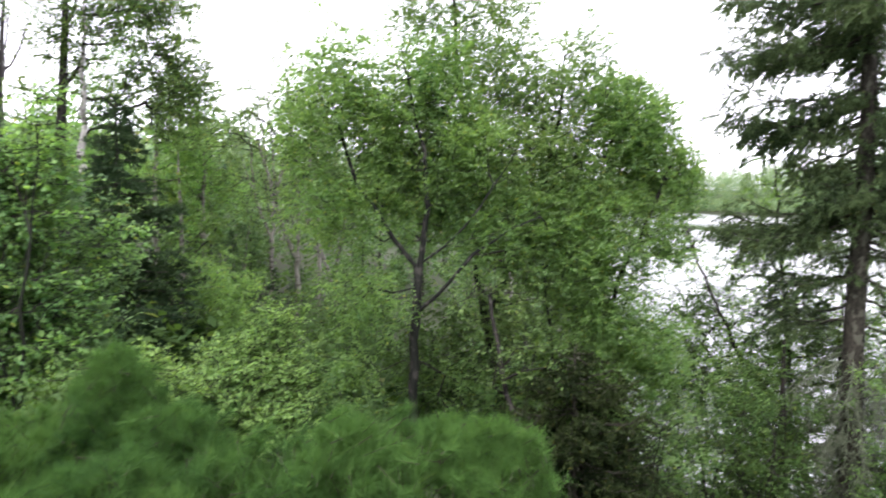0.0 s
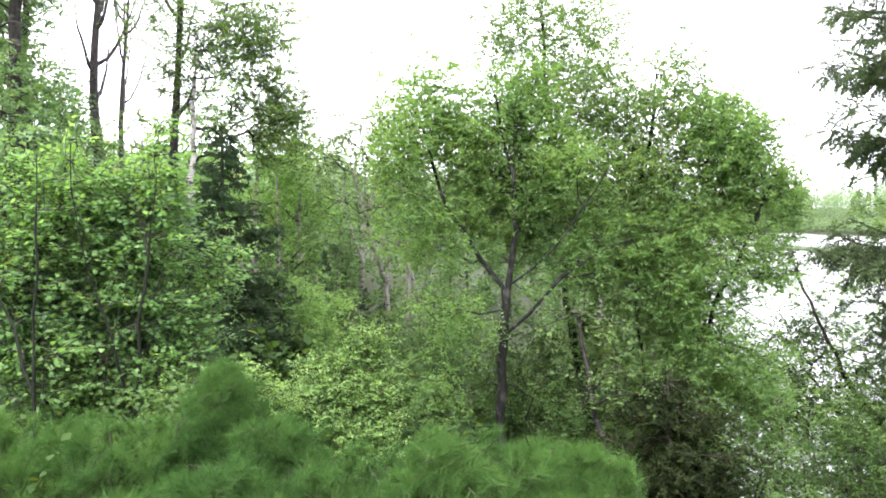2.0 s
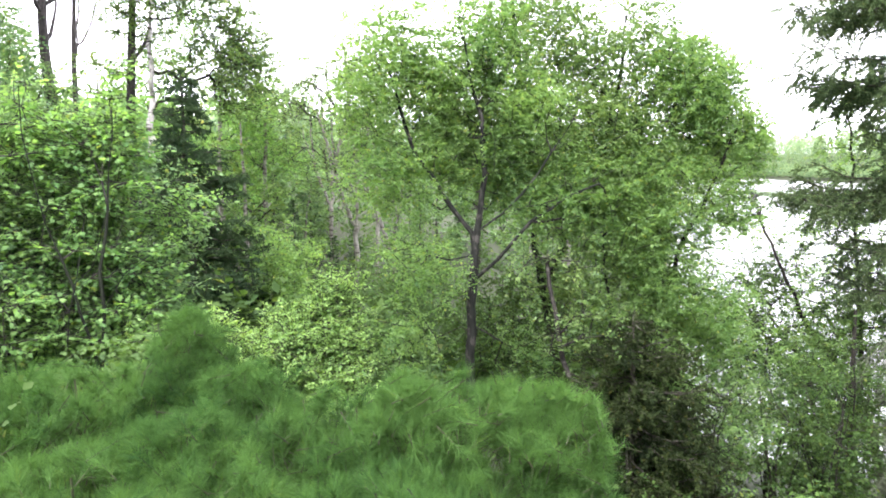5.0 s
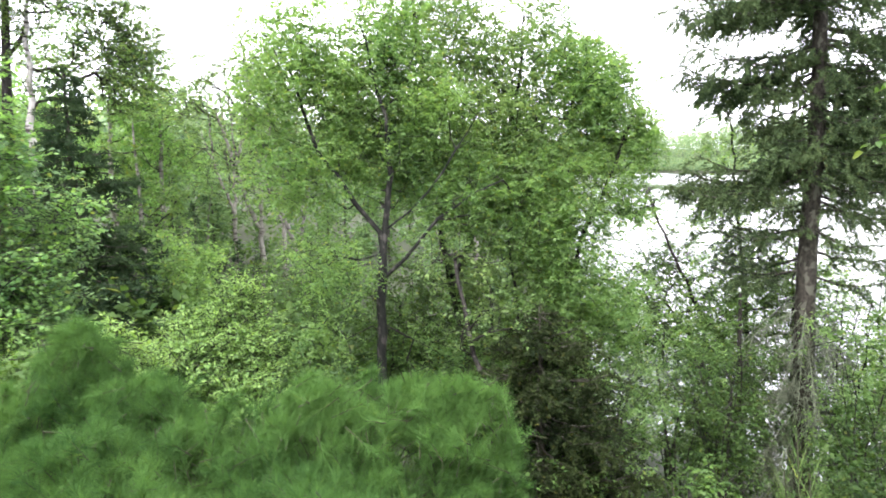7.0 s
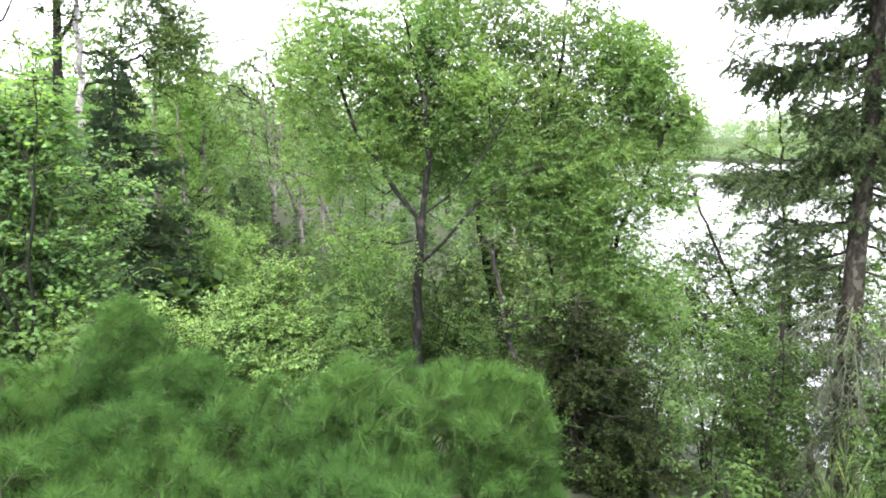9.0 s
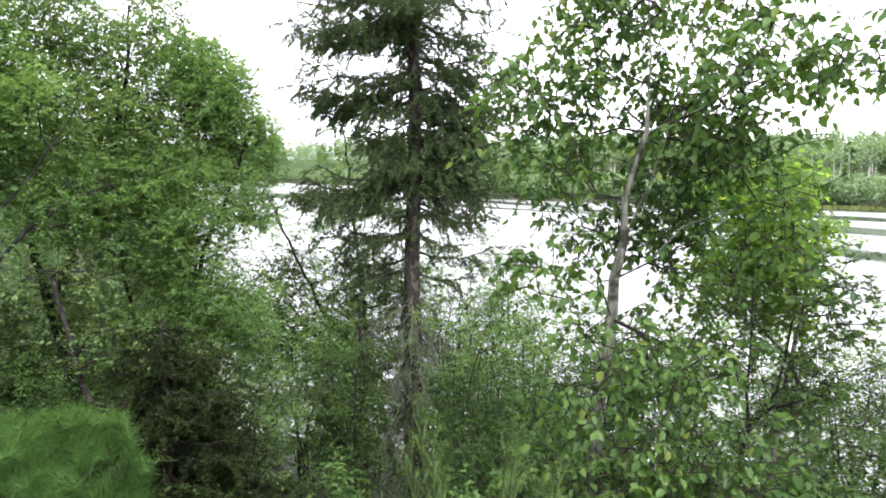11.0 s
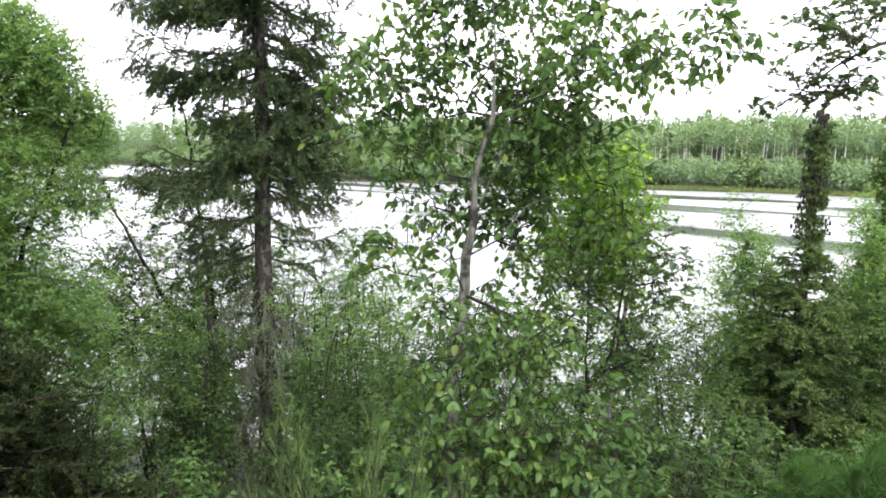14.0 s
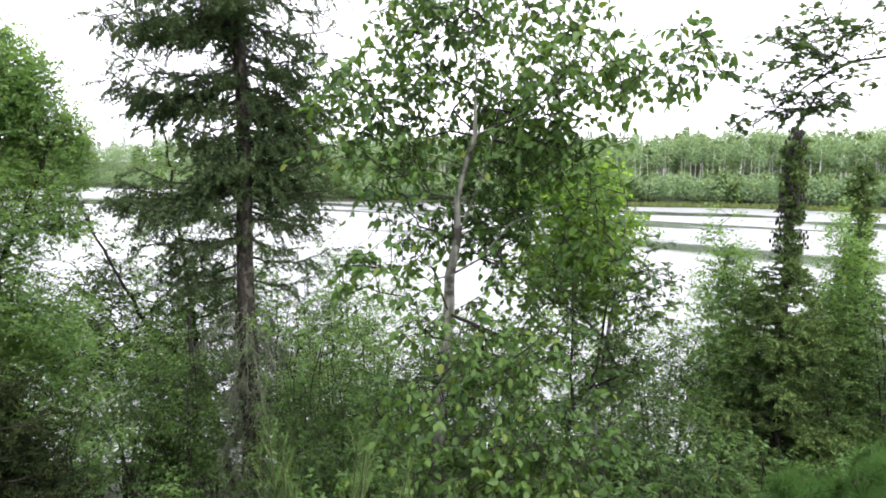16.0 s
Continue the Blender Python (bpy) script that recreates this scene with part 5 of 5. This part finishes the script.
rng = np.random.default_rng(77)
KINDS = [wild(101, 7.5, 1.7, LEAF_FOREST, BARK_GREY, 0.2, 0.17, 95), wild(102, 7.0, 1.5, LEAF_FOREST, BARK_PALE, 0.35, 0.16, 90, label="white-barked birch in the forest"),
         wild(103, 6.0, 1.8, LEAF_FOREST, BARK_DARK, 0.1, 0.17, 95), wild(104, 8.0, 1.4, LEAF_DULL, BARK_PALE, 0.45, 0.15, 80, label="slim pale birch in the forest")]
KINDS.append(conifer("forest_fir", "dark green fir in the forest", (0, 0, -0.1), 6.0, 1.25, NEEDLE_WOOD, BARK_SPRUCE, 0.07, seed=105, whorl=0.42, around=5,
                     every=0.2, twig=0.55, per_metre=14, length=0.15, width=0.07, group="forest trees", apart=False))
HEIGHTS = (7.5, 7.0, 6.0, 8.0, 6.0)
placed = []
tries = 0
while len(placed) < 105 and tries < 4000:
    tries += 1
    bearing, d = rng.uniform(-54, 12.5), 10.5 + 42 * rng.uniform() ** 1.6
    if bearing > -9 and d < 13.5 or bearing < -20 and d < 12.5 or -30 < bearing < -20 and d < 14:
        continue
    if -6 < bearing < 2 and d < 26 or -15.5 < bearing < -9 and d < 24:
        continue
    x, y = spot(bearing, d)
    if any(math.hypot(x - a, y - b) < 1.15 + 0.02 * d for a, b in placed):
        continue
    placed.append((x, y))
    rise = np.interp(bearing, [-54, -40, -33, -26, -22, -16, -13, -9, 0, 12.5], [16, 15, 9, 8, 6.5, 5, 4.4, 4.6, 5, 4]) * rng.uniform(0.55, 1.05) - (max(0, 19 - d) * 1.1 if bearing > -36 else 0)
    z = float(ground_height(x, y))
    h = 6.5 + d * math.tan(radians(rise)) - z
    k = int(rng.choice(5, p=[0.27, 0.2, 0.23, 0.12, 0.18]))
    s = min(2.2, max(0.45, h / HEIGHTS[k]))
    m = Matrix.LocRotScale((x, y, z - 0.1), Euler((0, 0, rng.uniform(0, 6.28))), (min(s, 1.35), min(s, 1.35), s))
    if len(placed) <= 5:
        k = len(placed) - 1
        KINDS[k].matrix_basis = m
    else:
        copy_thing(KINDS[k], m)

for b, d, top, k in ((-17.6, 17, 8.3, 4), (-12.6, 19, 7.4, 4), (-20.5, 19, 8.6, 4), (-19, 21, 8.5, 0), (-16.2, 22, 8.6, 2), (-14.6, 23, 8.4, 0), (-17.3, 25, 9.0, 1), (-14.4, 15.5, 7.3, 4), (-10.6, 14, 6.3, 4), (-16.2, 14.5, 6.9, 4), (-7.5, 15, 6.0, 4)):
    x, y = spot(b, d)
    z = float(ground_height(x, y))
    s = (top - z) / HEIGHTS[k]
    copy_thing(KINDS[k], Matrix.LocRotScale((x, y, z - 0.1), Euler((0, 0, b)), (0.75, 0.75, s)))

# ---- the young pines in front ----
def pine(base, height, spread, seed, tufts=300, needles=125, length=0.088, wide=0.0019):
    """A young pine: a short trunk, rising branches, and a full cone of upright candles set with needles."""
    rng = np.random.default_rng(seed)
    base = np.array(base, float)
    tree = thing("pine_sapling", base, "soft bright green young white pine on the bank", "tree", "young pines")
    h = np.linspace(0, height, 8)
    line = base + np.stack([0.02 * np.sin(h * 2), 0.02 * np.cos(h * 3), h], -1)
    part("trunk", tube(line, 0.016 * (1 - h / height) + 0.004, 8), BARK_PINE, tree, smooth=True)
    # candles fill a rounded cone, thick at its skin
    f = rng.uniform(0.12, 1, tufts) ** 0.8
    turn = rng.uniform(0, 2 * np.pi, tufts)
    skin = spread * (1.0 - (0.93 if seed == 1 else 0.7) * f**(1.0 if seed == 1 else 4.0)) * rng.uniform(0.25, 1.0, tufts) ** 0.55 * (1 + 0.22 * np.sin(3 * turn + seed))
    ray = np.stack([np.cos(turn), np.sin(turn), 0 * turn], -1)
    tip = base + ray * skin[:, None] + np.stack([0 * f, 0 * f, height * (0.30 + 0.70 * f) + rng.normal(size=tufts) * 0.03], -1)
    way = unit(ray * (1.1 - f)[:, None] * 0.8 + rng.normal(size=(tufts, 3)) * 0.42 + (0, 0, 0.6))
    root = tip - way * rng.uniform(0.09, 0.17, tufts)[:, None]
    # branches reach from the trunk to the candles
    for k in np.argsort(skin)[::-1][:26]:
        s = np.linspace(0, 1, 6)
        start = base + np.array((0, 0, max(0.1, root[k, 2] - base[2] - 0.35 * skin[k])))
        way_out = start + (root[k] - start) * s[:, None] - np.stack([0 * s, 0 * s, 0.12 * skin[k] * s * (1 - s)], -1)
        part("branch", tube(way_out, 0.006 * (1 - 0.6 * s) + 0.001, 4), BARK_PINE, tree)
    tagged(part("brushwood", sticks(root, tip, 0.003, 0.002), BARK_PINE, tree), kind="stuff")
    k = np.repeat(np.arange(tufts), needles)
    s = rng.uniform(0.0, 1.0, len(k))[:, None] ** 0.45
    at = root[k] + (tip - root)[k] * s
    out = unit(way[k] * 0.8 + (0, 0, 0.15) + unit(rng.normal(size=(len(k), 3))) * 0.8)
    side = unit(np.cross(out, rng.normal(size=(len(k), 3)))) * wide / 2
    ln = (length * rng.uniform(0.7, 1.2, len(k)))[:, None]
    verts = np.stack([at - side, at + side, at + out * ln - (0, 0, 0.006)], 1).reshape(-1, 3)
    part("foliage", (verts, np.arange(len(verts)).reshape(-1, 3)), NEEDLE_PINE, tree)
    return tree


PINES = ((-1.56, 3.09, 5.77, 0.78, 1), (-1.1, 2.75, 5.42, 0.7, 2), (-0.65, 2.75, 5.47, 0.7, 3), (-0.2, 2.75, 5.52, 0.62, 4), (0.06, 2.80, 5.55, 0.34, 5), (0.27, 2.85, 5.5, 0.26, 26), (-1.3, 2.5, 5.48, 0.5, 22), (0.45, 2.9, 4.86, 0.2, 23), (-2.0, 2.85, 5.53, 0.72, 6), (-2.95, 2.7, 5.55, 0.6, 24), (-3.2, 2.25, 5.5, 0.65, 25))
PINES += ((-2.5, 2.7, 5.42, 0.7, 7), (-1.22, 2.95, 5.53, 0.46, 27), (-0.42, 2.72, 5.56, 0.3, 28), (-1.6, 2.2, 5.38, 0.7, 8), (-1.0, 2.1, 5.38, 0.65, 9), (-0.45, 2.1, 5.42, 0.6, 10), (-0.2, 1.85, 5.46, 0.34, 12),
                                (-0.75, 1.65, 5.2, 0.55, 13), (-0.3, 1.55, 5.15, 0.45, 14),
                                (2.8, 0.25, 5.42, 0.45, 17), (3.3, 0.7, 5.0, 0.32, 18), (3.3, 0.15, 5.4, 0.45, 19))
for x, y, top, spread, seed in PINES:
    base = G(x, y)
    pine(base, top - base[2], spread, seed, tufts=480 if seed == 1 else 300)


def seedling(x, y, top, seed):
    """A slender seedling: a few upright shoots with long needles that point upwards."""
    rng = np.random.default_rng(seed)
    base = np.array(G(x, y))
    tree = thing("pine_seedling", base, "slender dark pine seedling with long upright needles", "tree", "young pines")
    at, way = [], []
    for k in range(11):
        tip = np.array((x + rng.normal() * 0.13, y + rng.normal() * 0.13, top - rng.uniform(0, 0.3)))
        s = np.linspace(0, 1, 6)[:, None]
        line = base * (1 - s) + tip * s + np.array((0, 0, 0.1)) * s * (1 - s)
        part("stem", tube(line, 0.005 * (1 - 0.6 * s[:, 0]), 5), BARK_PINE, tree)
        f = rng.uniform(0.35, 1.0, 150)[:, None]
        at.append(base * (1 - f) + tip * f)
        way.append(unit(tip - base) * 1.6 + unit(rng.normal(size=(150, 3))) * 0.75)
    at, way = np.concatenate(at), unit(np.concatenate(way))
    side = unit(np.cross(way, rng.normal(size=way.shape))) * 0.0012
    verts = np.stack([at - side, at + side, at + way * rng.uniform(0.08, 0.14, (len(at), 1))], 1).reshape(-1, 3)
    part("foliage", (verts, np.arange(len(verts)).reshape(-1, 3)), NEEDLE_FIR, tree)


seedling(1.07, 1.5, 5.78, 20)
seedling(1.25, 1.35, 5.6, 21)
